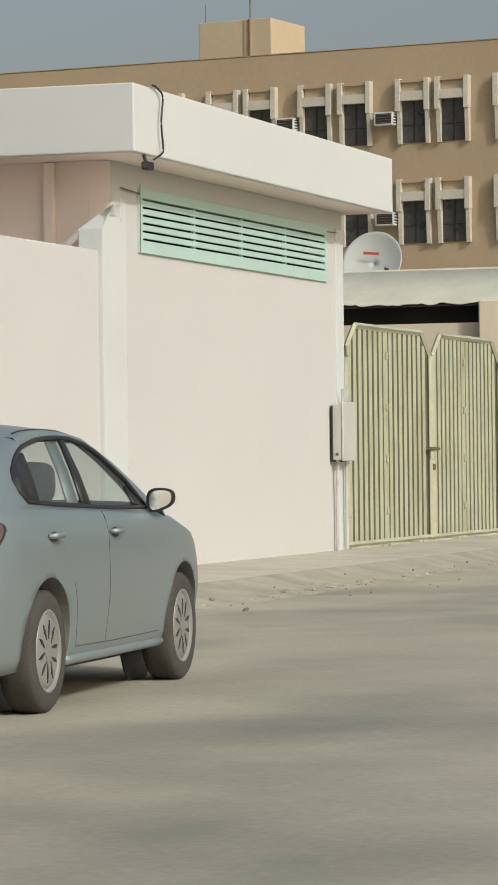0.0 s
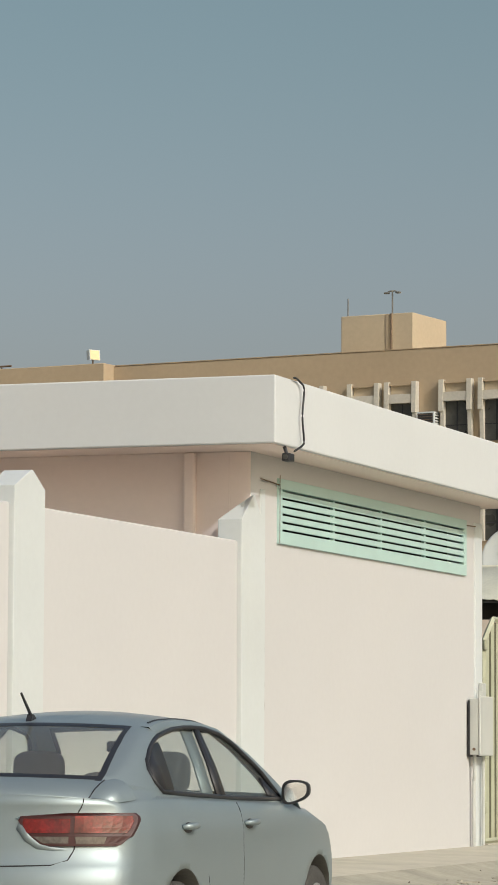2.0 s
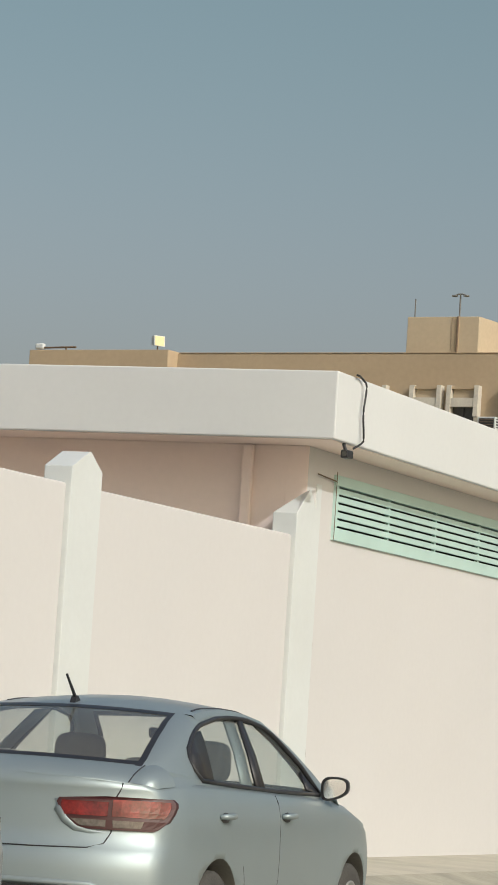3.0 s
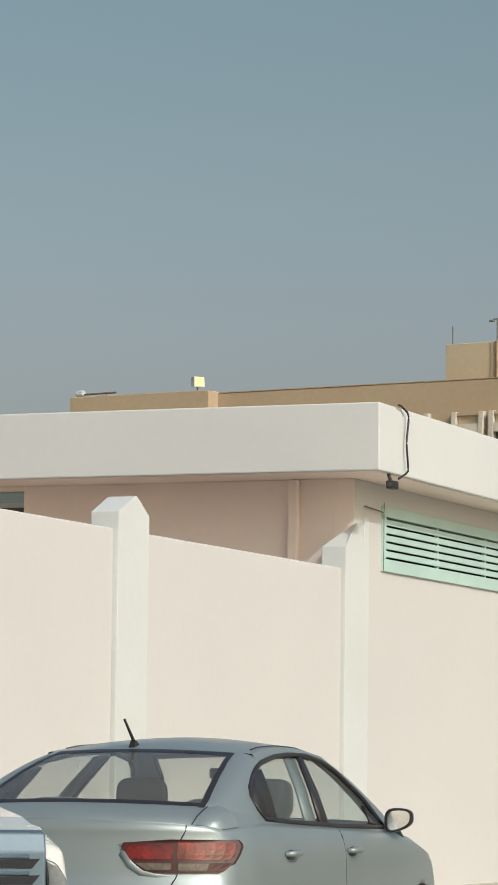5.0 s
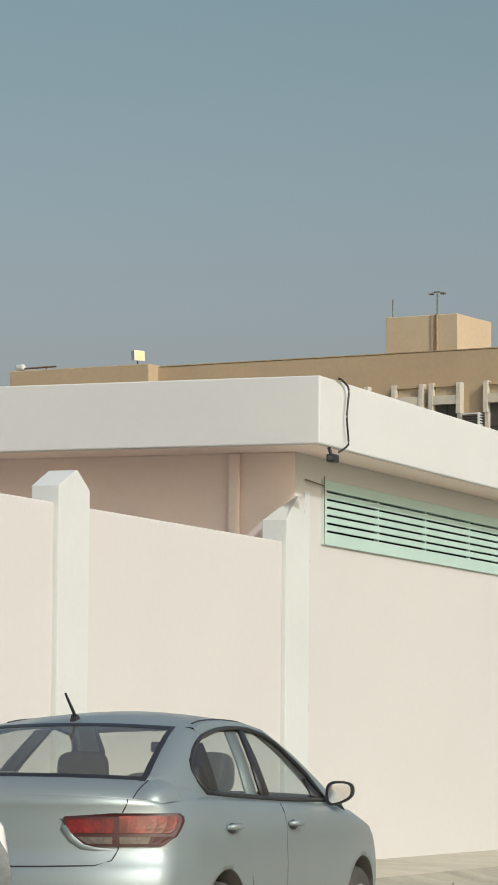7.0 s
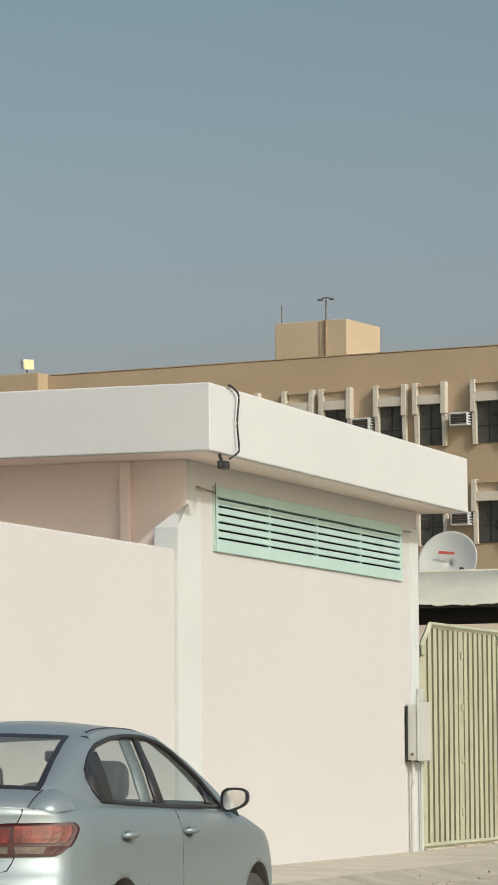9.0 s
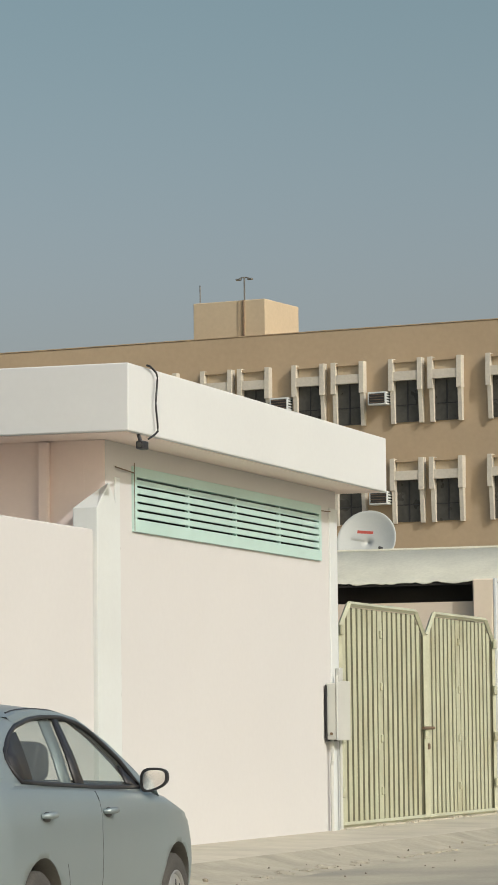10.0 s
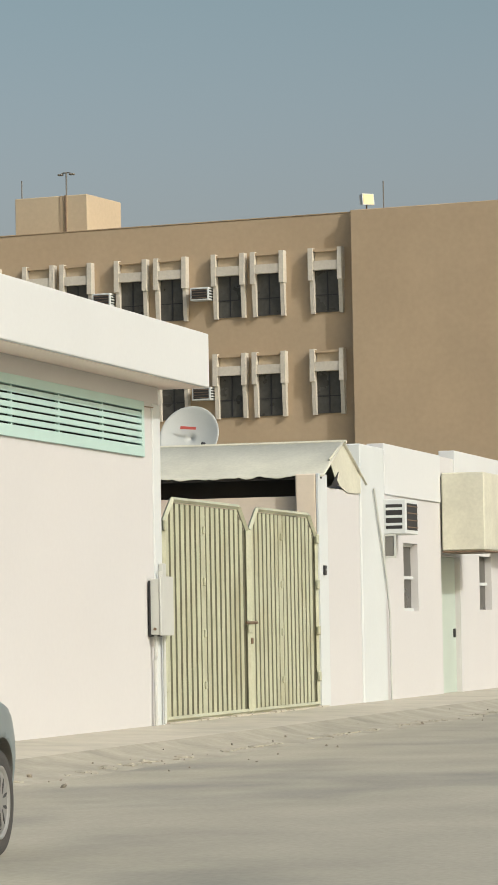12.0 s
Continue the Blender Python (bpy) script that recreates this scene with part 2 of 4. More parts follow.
# broken lumps of the kerb's edge, flat and half sunk
bm = bmesh.new()
for k in range(420):
    y = 22 + 40 * rng.random()
    if noise.noise(Vector((y * 0.55, 4, 4))) < -0.12:
        continue
    x = -9.55 + 0.07 * noise.noise(Vector((y * 0.8, 1, 1))) + rng.gauss(0, 0.05)
    r = 0.02 + abs(rng.gauss(0, 0.022))
    z = float(np.interp(-x, [-q[0] for q in profile], [q[1] for q in profile]))
    made = bmesh.ops.create_icosphere(bm, subdivisions=1, radius=r)
    spin = Euler((0, 0, rng.random() * 6)).to_matrix()
    for v in made["verts"]:
        v.co = spin @ Vector((v.co.x * 0.9, v.co.y * 1.6, v.co.z * 0.42)) * (0.8 + 0.4 * rng.random()) + Vector((x, y, z))
tagged(part("kerb_lumps", bm, KERB), "broken dusty concrete lumps along the kerb edge", "rubble", kind="stuff")

# ---- boundary wall ----
fence = thing("boundary_wall", "pink painted masonry boundary wall with gabled posts", "wall", kind="structure")
def wall_panel(y0, y1, parent):
    part("wall_panel", boxed(WALL - 0.2, WALL, y0, y1, 0, 3.31, 0.012), PINK, parent)
def wall_post(y0, y1, eave, apex, parent, hipped=False):
    """A post whose gabled cap has a narrow worn ridge; one mesh for shaft and gable, so that no joint shows."""
    mid = (y0 + y1) / 2 + 0.04
    bm = prism([(y0, 0), (y1, 0), (y1, eave), (mid + 0.02, apex), (mid - 0.02, apex), (y0, eave)], "x", WALL - 0.21, WALL + 0.045)
    for v in bm.verts if hipped else []:
        if v.co.z > eave + 0.01 and v.co.x < WALL:
            v.co.x, v.co.z = WALL - 0.04, apex - 0.05
    bmesh.ops.recalc_face_normals(bm, faces=bm.faces)
    bmesh.ops.bevel(bm, geom=list(bm.edges), offset=0.009, segments=2, profile=0.6, affect="EDGES")
    part("post", bm, CREAM, parent, "cream painted post with a gabled cap")
for y0, y1 in ((-16.0, 9.31), (9.93, 14.66), (15.28, 20.0), (20.62, 25.36), (25.98, 30.68)):
    wall_panel(y0, y1, fence)
for y in (9.31, 14.66, 20.0, 25.36):
    wall_post(y, y + 0.62, 3.45, 3.60, fence)
wall_post(30.68, 31.27, 3.52, 3.78, fence, True)

# ---- utility building ----
util = thing("utility_building", "pink painted single-storey utility building with a flat white roof", "building")
panel_with_holes("y", WALL, WALL - 0.22, 31.036, 38.90, 0, 4.208, [(31.86, 38.17, 3.43, 3.92)], PINK, util, "street_wall")
panel_with_holes("x", 31.03, 31.2, -24, WALL - 0.222, 0, 4.208, [(-17.25, -15.18, 3.2, 4.16)], PINKBOUNCE, util, "front_wall")
part("back_wall", boxed(-24, WALL - 0.222, 38.70, 38.898, 0, 4.2), PINK, util)
part("pier", boxed(-12.265, -12.15, 30.955, 31.028, 0, 4.206, 0.02, 2), PINKBOUNCE, util)
# thin skin added to carry the bounce-lit pink round the corner
part("corner_plaster", boxed(WALL - 0.221, WALL - 0.003, 31.03, 31.0355, 0, 4.206), PINKBOUNCE, util)
part("corner_strip", boxed(WALL - 0.05, WALL + 0.02, 38.62, 38.915, 0.15, 4.0, 0.01), CREAM, util, "cream painted corner strip")
part("corner_strip", boxed(WALL - 0.05, WALL + 0.012, 31.285, 31.42, 0.15, 3.86, 0.006), CREAM, util)
roof = part("roof_slab", boxed(-24, -11.06, 30.295, 39.362, 4.216, 4.872, 0.015, 2), WHITE, util, "flat white painted concrete roof slab with a deep fascia")
part("roof_lip", boxed(-23.9, -11.2, 30.5, 39.2, 4.874, 4.884), WHITE, roof)
# soffit skin in the same pink, brightened for light from below
part("soffit", boxed(-23.9, -11.11, 30.35, 39.31, 4.2105, 4.2158), PINKBOUNCE, roof, "pink painted soffit")
part("wall_crack", tubed([(WALL + 0.004, 31.43 + 0.012 * noise.noise(Vector((k * 0.9, 0, 2))), 0.3 + k * 0.11) for k in range(32)], [0.001 + 0.005 * abs(noise.noise(Vector((k * 0.7, 3, 0)))) for k in range(32)], 4), RUST, util)
# vent with its louvre slats
vent = part("vent_frame", bmesh.new(), MINT, util, "mint green painted steel louvre vent")
bm = bmesh.new()
VX, VY0, VY1, VZ0, VZ1 = WALL + 0.03, 31.78, 38.24, 3.345, 4.0
add_box(bm, WALL - 0.04, VX, VY0, VY1, VZ1 - 0.105, VZ1, 0.004)
add_box(bm, WALL - 0.04, VX, VY0, VY1, VZ0, VZ0 + 0.127, 0.004)
for y in (VY0, VY1 - 0.09):
    add_box(bm, WALL - 0.04, VX, y, y + 0.09, VZ0 + 0.127, VZ1 - 0.105, 0.004)
bm.to_mesh(vent.data)
bm.free()
# sheet whose near-black paints the unlit depth between the slats
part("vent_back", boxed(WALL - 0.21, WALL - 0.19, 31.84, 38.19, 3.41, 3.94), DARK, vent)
for k in range(5):
    z = VZ0 + 0.153 + k * 0.0797
    bm = prism([(WALL + 0.022, z), (WALL + 0.012, z - 0.004), (WALL - 0.06, z + 0.058), (WALL - 0.055, z + 0.062), (WALL + 0.022, z + 0.0545)], "y", VY0 + 0.08, VY1 - 0.08)
    part("slat", bm, MINT, vent)
for k in range(1, 4):
    y = VY0 + (VY1 - VY0) * (0.02 + 0.245 * k)
    part("mullion", boxed(WALL - 0.03, WALL + 0.006, y, y + 0.05, VZ0 + 0.1, VZ1 - 0.1), MINT, vent)
part("wire", tubed([(WALL + 0.032, 31.785, 4.03), (WALL + 0.032, 31.785, 3.35)], 0.004, 5), RUST, vent)
part("wire", tubed([(WALL + 0.025, 31.25, 3.955), (WALL + 0.03, 31.78, 3.93)], 0.007, 5), RUST, vent)
part("wire", tubed([(WALL + 0.025, 38.24, 3.94), (WALL + 0.03, 38.6, 3.95)], 0.007, 5), RUST, vent)
# window in the recess
win = part("window", boxed(-17.245, -15.185, 31.13, 31.18, 3.2, 4.16), GREYBOX, util, "grey framed window with bluish glass")
part("pane", boxed(-17.235, -15.19, 31.115, 31.128, 4.05, 4.155), material("bluish_pane", (0.30, 0.42, 0.46), 0.15, vary=0.05, bump=0), win)
part("pane", boxed(-17.235, -15.19, 31.115, 31.128, 3.25, 4.0), DARKGLASS, win)

# ---- security camera on the soffit with its cable ----
cctv = thing("security_camera", "small black security camera under the roof corner", "security camera", at=pose(-11.05, 30.64, 4.10))
part("body", boxed(-0.042, 0.042, -0.075, 0.075, -0.04, 0.04, 0.014, 2), BLACK, cctv)
part("lens", tubed([(0, -0.07, 0), (0, -0.09, 0)], 0.024, 12), DARKGLASS, cctv)
part("bracket", tubed([(-0.03, 0.04, 0.04), (-0.06, 0.05, 0.12)], 0.018), BLACK, cctv)
bm = bmesh.new()
pts = []
for k in range(25):
    q = k / 24
    pts.append((-11.03 + (0.012 if 2 < k < 22 else 0), 30.74 + 0.24 * min(1, q * 7) + 0.025 * math.sin(q * 9) - 0.23 * max(0, q - 0.9) * 10, 4.885 - (q - 0.06) * 0.76 if q > 0.06 else 4.885))
tagged(part("cable", add_tube(bm, pts, 0.0105, 6), BLACK, smooth=True), "black cable hanging over the white roof fascia", "cable")

# ---- meter cabinet at the corner ----
meter = thing("meter_cabinet", "grey metal electricity meter cabinet on the pink wall", "cabinet", at=pose(WALL + 0.02, 38.335, 1.245))
box = part("box", boxed(0.004, 0.125, 0.0, 0.50, 0, 0.665, 0.012, 2), GREYBOX, meter)
part("door", boxed(0.127, 0.15, -0.01, 0.52, -0.01, 0.69, 0.008), GREYBOX, box)
part("back_plate", boxed(0.002, 0.02, -0.02, 0.50, -0.02, 0.64), BLACK, meter)
part("lock", tubed([(0.07, -0.001, 0.07), (0.07, -0.016, 0.07)], 0.018, 10), RUST, meter)
part("junction_box", boxed(0.004, 0.06, 0.40, 0.54, 0.69, 0.85, 0.012, 2), GREYBOX, meter, "pale grey junction box")
part("conduit", tubed([(0.045, 0.1, -0.0), (0.045, 0.1, -0.25), (0.03, 0.12, -0.3), (0.03, 0.12, -1.07)], 0.022, 8), GREYBOX, meter)
part("conduit", tubed([(0.045, 0.45, 0), (0.045, 0.45, -1.06)], 0.02, 8), GREYBOX, meter)
part("conduit", tubed([(0.05, 0.3, 0.66), (0.05, 0.3, 0.76)], 0.02, 8), GREYBOX, meter)

# ---- gate ----
gate = thing("gate", "olive painted steel double gate with vertical bars, closed", "gate")
def gate_leaf(y0, y1, first):
    # backing sheet, its dark olive standing for shade between the bars
    leaf = part("leaf", prism([(y0, 0.25), (y1, 0.25), (y1, 2.56), (y1 - 0.40, 2.85), (y0 + 0.40, 2.85), (y0, 2.56)], "x", WALL - 0.10, WALL - 0.085), OLIVESHADE, gate)
    bm = bmesh.new()
    edge = [(y0, 0.22), (y1, 0.22), (y1, 2.60), (y1 - 0.40, 2.89), (y0 + 0.40, 2.89), (y0, 2.60), (y0, 0.22)]
    for (a, b), (c, d) in zip(edge, edge[1:]):
        add_tube(bm, [(WALL - 0.06, a, b), (WALL - 0.06, c, d)], 0.034, 4)
    part("leaf_frame", bm, OLIVE, leaf)
    n = 17
    for k in range(1, n):
        y = y0 + (y1 - y0) * k / n
        top = 2.87 - max(0, 0.40 - (y - y0), 0.40 - (y1 - y)) * 0.72
        wide = 0.066 if k != 8 else 0.095
        part("bar", boxed(WALL - 0.084, WALL - 0.075, y - wide, y + wide, 0.25, top - 0.02, 0.003), OLIVE, leaf)
    for z in (0.55, 1.2, 1.85, 2.5):
        part("hinge", boxed(WALL - 0.0745, WALL - 0.05, y0 + (y1 - y0) * 8 / n - 0.03, y0 + (y1 - y0) * 8 / n + 0.03, z, z + 0.10, 0.008), OLIVE, leaf)
        part("hinge", boxed(WALL - 0.05, WALL - 0.01, (y0 if first else y1) - 0.05, (y0 if first else y1) + 0.05, z, z + 0.13, 0.01), OLIVE, leaf)
    return leaf
left_leaf = gate_leaf(39.22, 43.10, True)
right_leaf = gate_leaf(43.22, 46.84, False)
part("latch", tubed([(WALL - 0.02, 42.88, 1.38), (WALL - 0.02, 43.40, 1.38)], 0.02, 8), RUST, left_leaf)
part("latch_plate", boxed(WALL - 0.06, WALL - 0.03, 43.06, 43.26, 1.24, 1.42, 0.01), OLIVE, left_leaf)
part("padlock", boxed(WALL - 0.05, WALL - 0.01, 43.13, 43.19, 1.1, 1.18, 0.01), RUST, left_leaf)
bm = bmesh.new()
for k in range(40):
    y = 39.1 + k * 0.2
    n = noise.noise(Vector((y * 2, 0, 0)))
    add_box(bm, WALL - 0.12, WALL + 0.03 + 0.05 * n, y, y + 0.21, 0.1, 0.19 + 0.025 * n)
tagged(part("gate_threshold", bm, PAVE), "cracked concrete threshold under the gate", "threshold", kind="structure")

# ---- gate court: posts, back wall and canopy ----
post_ob = tagged(part("gate_post", boxed(WALL - 0.35, WALL - 0.045, 46.88, 47.40, 0, 3.5, 0.02), PEACH), "pink masonry gate post with a cream street face", "post", kind="structure")
part("face_plaster", boxed(WALL - 0.0445, WALL - 0.008, 46.88, 47.40, 0.1, 3.5, 0.004), CREAM, post_ob)
court = thing("court_wall", "pink court wall behind the gate with a dark opening", "wall", kind="structure")
panel_with_holes("x", 47.1, 47.3, -20, -11.932, 0, 3.46, [(-17.5, -11.95, 3.19, 3.445)], PEACH, court, "wall_face")
# sheet added in the opening to paint the canopy's shade
part("dark_screen", boxed(-17.6, -12.0, 47.5, 47.52, 2.6, 3.6), CANOPYDARK, court)
canopy = thing("gate_canopy", "pale corrugated metal canopy with a ragged wavy edge", "canopy")
def corrugated(name, x0, x1, y0, z0, y1, z1, parent):
    bm = bmesh.new()
    n = int((x1 - x0) / 0.055)
    rows = []
    for i in range(n + 1):
        x = x0 + (x1 - x0) * i / n
        w = 0.012 * math.sin(i * 2 * math.pi / 9) + 0.05 * max(0, noise.noise(Vector((x * 7, 1, 9))))
        droop = 0.008 * noise.noise(Vector((x * 1.4, 5, 0)))
        rows.append([bm.verts.new((x, y0 + (y1 - y0) * q, z0 + (z1 - z0) * q + w * (1 - q) ** 14 + droop * (1 - q) ** 2)) for q in (0, 0.06, 0.3, 1)])
    for a, b in zip(rows, rows[1:]):
        for k in range(3):
            bm.faces.new((a[k], a[k + 1], b[k + 1], b[k]))
    ob = part(name, bm, GALV, parent, smooth=True)
    ob.modifiers.new("thick", "SOLIDIFY").thickness = 0.008
    return ob
corrugated("sheet", -20, WALL + 0.05, 46.98, 3.455, 48.3, 4.02, canopy)
corrugated("sheet", -20, WALL + 0.05, 49.75, 3.44, 48.31, 4.025, canopy)
part("ridge", tubed([(-20, 48.3, 4.02), (WALL + 0.08, 48.3, 4.02)], 0.03, 6), GALV, canopy)
part("gable_sheet", prism([(47.5, 3.74), (48.3, 4.01), (49.7, 3.47), (49.6, 3.3), (48.6, 3.28), (47.9, 3.4)], "x", WALL + 0.0, WALL + 0.012), GALV, canopy)
part("torn_flap", prism([(47.5, 3.33), (47.68, 3.42), (47.98, 3.56), (47.88, 3.44), (48.0, 3.38), (47.75, 3.325)], "x", WALL + 0.02, WALL + 0.03), BLACK, canopy, "rusty torn sheet edge")
part("beam", boxed(-20, WALL, 47.0, 47.08, 3.43, 3.455), CANOPYDARK, canopy)

bell = thing("wall_switch", "small dark switch box on the gate post", "switch", at=pose(WALL - 0.007, 47.12, 2.05))
part("cover", boxed(0, 0.03, -0.05, 0.06, 0, 0.14, 0.006), BLACK, bell)
part("button", tubed([(0.03, 0, 0.08), (0.037, 0, 0.08)], 0.015, 8), GREYBOX, bell)

# ---- satellite dish ----
dish = thing("satellite_dish", "pale grey satellite dish with a red printed mark", "satellite dish", at=pose(-14.36, 50.0, 4.02, 0, 0, 0))
bm = bmesh.new()
rings = []
for r in (0.001, 0.12, 0.24, 0.34, 0.42, 0.455, 0.465):
    rings.append([bm.verts.new((r * math.cos(k * math.pi / 18), 0.55 * r * r - (0.01 if r > 0.46 else 0), r * 1.06 * math.sin(k * math.pi / 18))) for k in range(36)])
for a, b in zip(rings, rings[1:]):
    for k in range(36):
        bm.faces.new((a[k], a[(k + 1) % 36], b[(k + 1) % 36], b[k]))
for v in bm.verts:
    v.co = Matrix.Rotation(radians(-22), 3, "X") @ Matrix.Diagonal((1, -1, 1)) @ v.co * 1.02
    v.co.z += 0.22
reflector = part("reflector", bm, DISHPAINT, dish, smooth=True)
reflector.modifiers.new("thick", "SOLIDIFY").thickness = 0.01
part("printed_mark", prism([(-0.15, 0.37), (0.10, 0.35), (0.11, 0.39), (-0.14, 0.415)], "y", -0.085, -0.078), RED, dish)
part("feed_arm", tubed([(0.30, -0.10, -0.10), (0.37, -0.24, 0.02), (0.27, -0.27, 0.12)], 0.012, 6), BLACK, dish)
part("feed", tubed([(0.24, -0.27, 0.13), (0.30, -0.26, 0.11)], 0.026, 8), BLACK, dish)
part("mast", tubed([(0, 0.15, -0.75), (0, 0.12, 0.2)], 0.03, 8), GALV, dish)

# ---- house past the gate ----
house = thing("street_house", "pink and white single-storey house along the street", "house")
part("wall", boxed(WALL - 0.2, WALL - 0.01, 47.402, 49.42, 0, 3.32, 0.01), PINK, house)
part("pier", boxed(WALL - 0.3, WALL + 0.02, 49.422, 51.0, 0, 4.05, 0.02), CREAM, house, "white painted pier")
panel_with_holes("y", WALL, WALL - 0.2, 51.002, 72, 0, 4.12, [(52.36, 53.42, 1.54, 2.62), (55.25, 56.8, 0.0, 2.46), (58.5, 59.6, 1.57, 2.51)], PINK, house, "wall")
part("parapet_band", boxed(WALL - 0.25, WALL + 0.03, 51.007, 55.18, 3.34, 4.13, 0.01), WHITE, house)
part("parapet_band", boxed(WALL - 0.25, WALL + 0.03, 56.4, 72, 3.4, 4.27, 0.01), WHITE, house)
part("roof", boxed(-20, WALL - 0.203, 49.6, 72, 3.8, 3.98), CONCRETE, house)
part("end_wall", boxed(-20, WALL - 0.302, 49.8, 50.0, 0, 3.9), PINK, house)
window = part("window", boxed(WALL - 0.16, WALL - 0.12, 52.36, 53.42, 1.54, 2.62), DARKGLASS, house)
for z in (1.54, 2.05, 2.57):
    part("frame_bar", boxed(WALL - 0.12, WALL - 0.08, 52.36, 53.42, z, z + 0.05), CREAM, window)
window = part("window", boxed(WALL - 0.16, WALL - 0.12, 58.5, 59.6, 1.57, 2.51), DARKGLASS, house)
part("frame_bar", boxed(WALL - 0.12, WALL - 0.08, 58.5, 59.6, 2.0, 2.05), CREAM, window)
door = part("door", boxed(WALL - 0.14, WALL - 0.09, 55.25, 56.8, 0.05, 2.46, 0.01), material("pale_green_door_paint", (0.46, 0.53, 0.47), 0.5, vary=0.05, bump=0.05), house, "pale green metal door")
part("handle", boxed(WALL - 0.09, WALL - 0.05, 56.55, 56.63, 1.1, 1.25, 0.01), BLACK, door)
part("downpipe", tubed([(WALL + 0.05, 50.15, 3.4), (WALL + 0.05, 50.55, 2.7), (WALL + 0.05, 50.9, 2.05), (WALL + 0.05, 51.1, 1.5), (WALL + 0.05, 51.12, 0.17)], 0.018, 8), GREYBOX, house)
awning = thing("door_awning", "beige box-shaped sheet awning above the green door", "awning")
part("box", boxed(WALL + 0.032, WALL + 0.76, 55.22, 56.6, 2.54, 3.84, 0.02), GALV, awning, "beige painted sheet box")
part("rim", boxed(WALL + 0.031, WALL + 0.77, 55.21, 56.61, 2.51, 2.538, 0.01), RUST, awning)

def air_conditioner(at, depth, width, height, label):
    ac = thing("air_conditioner", label, "air conditioner", group="window air conditioners", at=at)
    part("case", boxed(-width / 2, width / 2, -depth, 0, 0, height, 0.012), CREAM, ac)
    part("grille", boxed(-width * 0.42, width * 0.42, -depth - 0.006, -depth - 0.001, height * 0.12, height * 0.88), DARK, ac)
    for k in range(4):
        part("grille_bar", boxed(-width * 0.43, width * 0.43, -depth - 0.014, -depth - 0.007, height * (0.2 + 0.2 * k) - 0.008, height * (0.2 + 0.2 * k) + 0.008), RUST, ac)
    for sx in (-1, 1):
        bm = boxed(sx * width / 2 + sx * 0.001, sx * (width / 2 + 0.006), -depth * 0.85, -depth * 0.15, height * 0.15, height * 0.85)
        part("side_grille", bm, DARK, ac)
        for k in range(3):
            a, b = sorted((sx * (width / 2 + 0.007), sx * (width / 2 + 0.012)))
            part("grille_bar", boxed(a, b, -depth * 0.9, -depth * 0.1, height * (0.28 + 0.22 * k) - 0.02, height * (0.28 + 0.22 * k) + 0.02), CREAM, ac)
    return ac
house_ac = air_conditioner(pose(WALL + 0.002, 51.35, 2.72, 0, 0, 90), 0.37, 0.88, 0.54, "cream window air conditioner on the pink house wall")
bm = bmesh.new()
for a_, b_, c_, d_ in ((-0.20, 0.0, -0.03, -0.002), (-0.20, -0.17, -0.34, -0.03), (-0.03, 0.0, -0.34, -0.03), (-0.20, 0.0, -0.37, -0.34)):
    add_box(bm, -0.43, -0.38, a_, b_, c_, d_)
part("bracket", bm, GREYBOX, house_ac)
part("tray", boxed(-0.42, -0.39, -0.165, -0.035, -0.335, -0.035), CABINETDARK, house_ac)
air_conditioner(pose(WALL + 0.034, 59.9, 2.6, 0, 0, 90), 0.34, 0.9, 0.72, "cream window air conditioner on the white house wall")

# ---- large tan building behind ----
far = thing("apartment_building", "large tan rendered four-storey building with hooded windows", "building")
FY = 105.0
FAR = pose(-34.5, FY, 0, 0, 0, -8) @ pose(34.5, -FY, 0)  # it stands slightly turned to the street
far.matrix_basis = FAR
part("wall", boxed(-44.9, -24.15, FY, FY + 14, 0, 14.4, 0.02), TAN, far)
part("projecting_bay", boxed(-50.5, -44.86, FY - 0.65, FY + 14.01, 0, 14.45, 0.02), TAN, far)
part("wing", boxed(-24.12, 8, FY - 0.46, FY + 14.02, 0, 14.42, 0.02), TAN, far, "plain tan rendered wing")
part("parapet_cap", boxed(-44.8, -24.2, FY - 0.02, FY + 0.2, 14.402, 14.43), TAN, far)

def far_window(x, z, parent):
    """A window between deep tapered fins, with a crossbar and a recessed panel above; x: its middle, z: its top."""
    win = part("window", boxed(x - 0.43, x + 0.43, FY - 0.04, FY - 0.003, z - 2.03, z - 0.70), DARKGLASS, parent, "dark dusty window between pale concrete fins")
    for sx in (-1, 1):
        a, b = sorted((x + sx * 0.42, x + sx * 0.575))
        part("fin", prism([(FY - 0.004, z), (FY - 0.26, z), (FY - 0.29, z - 1.02), (FY - 0.004, z - 1.02)], "x", a, b), CONCRETE, win)
        a, b = sorted((x + sx * 0.42, x + sx * 0.55))
        part("lower_fin", prism([(FY - 0.004, z - 1.022), (FY - 0.20, z - 1.022), (FY - 0.14, z - 2.07), (FY - 0.004, z - 2.07)], "x", a, b), CONCRETE, win)
    part("crossbar", boxed(x - 0.418, x + 0.418, FY - 0.25, FY - 0.005, z - 0.70, z - 0.41), CONCRETE, win)
    part("upper_panel", boxed(x - 0.40, x + 0.40, FY - 0.10, FY - 0.006, z - 0.408, z - 0.12), TANLIGHT, win)
    part("head_ledge", boxed(x - 0.418, x + 0.418, FY - 0.2, FY - 0.004, z - 0.12, z - 0.03), TAN, win)
    part("glazing_bar", boxed(x - 0.42, x + 0.42, FY - 0.058, FY - 0.042, z - 1.5, z - 1.47), BLACK, win)
    part("mullion", boxed(x - 0.02, x + 0.02, FY - 0.06, FY - 0.042, z - 2.0, z - 0.705), BLACK, win)
    return win
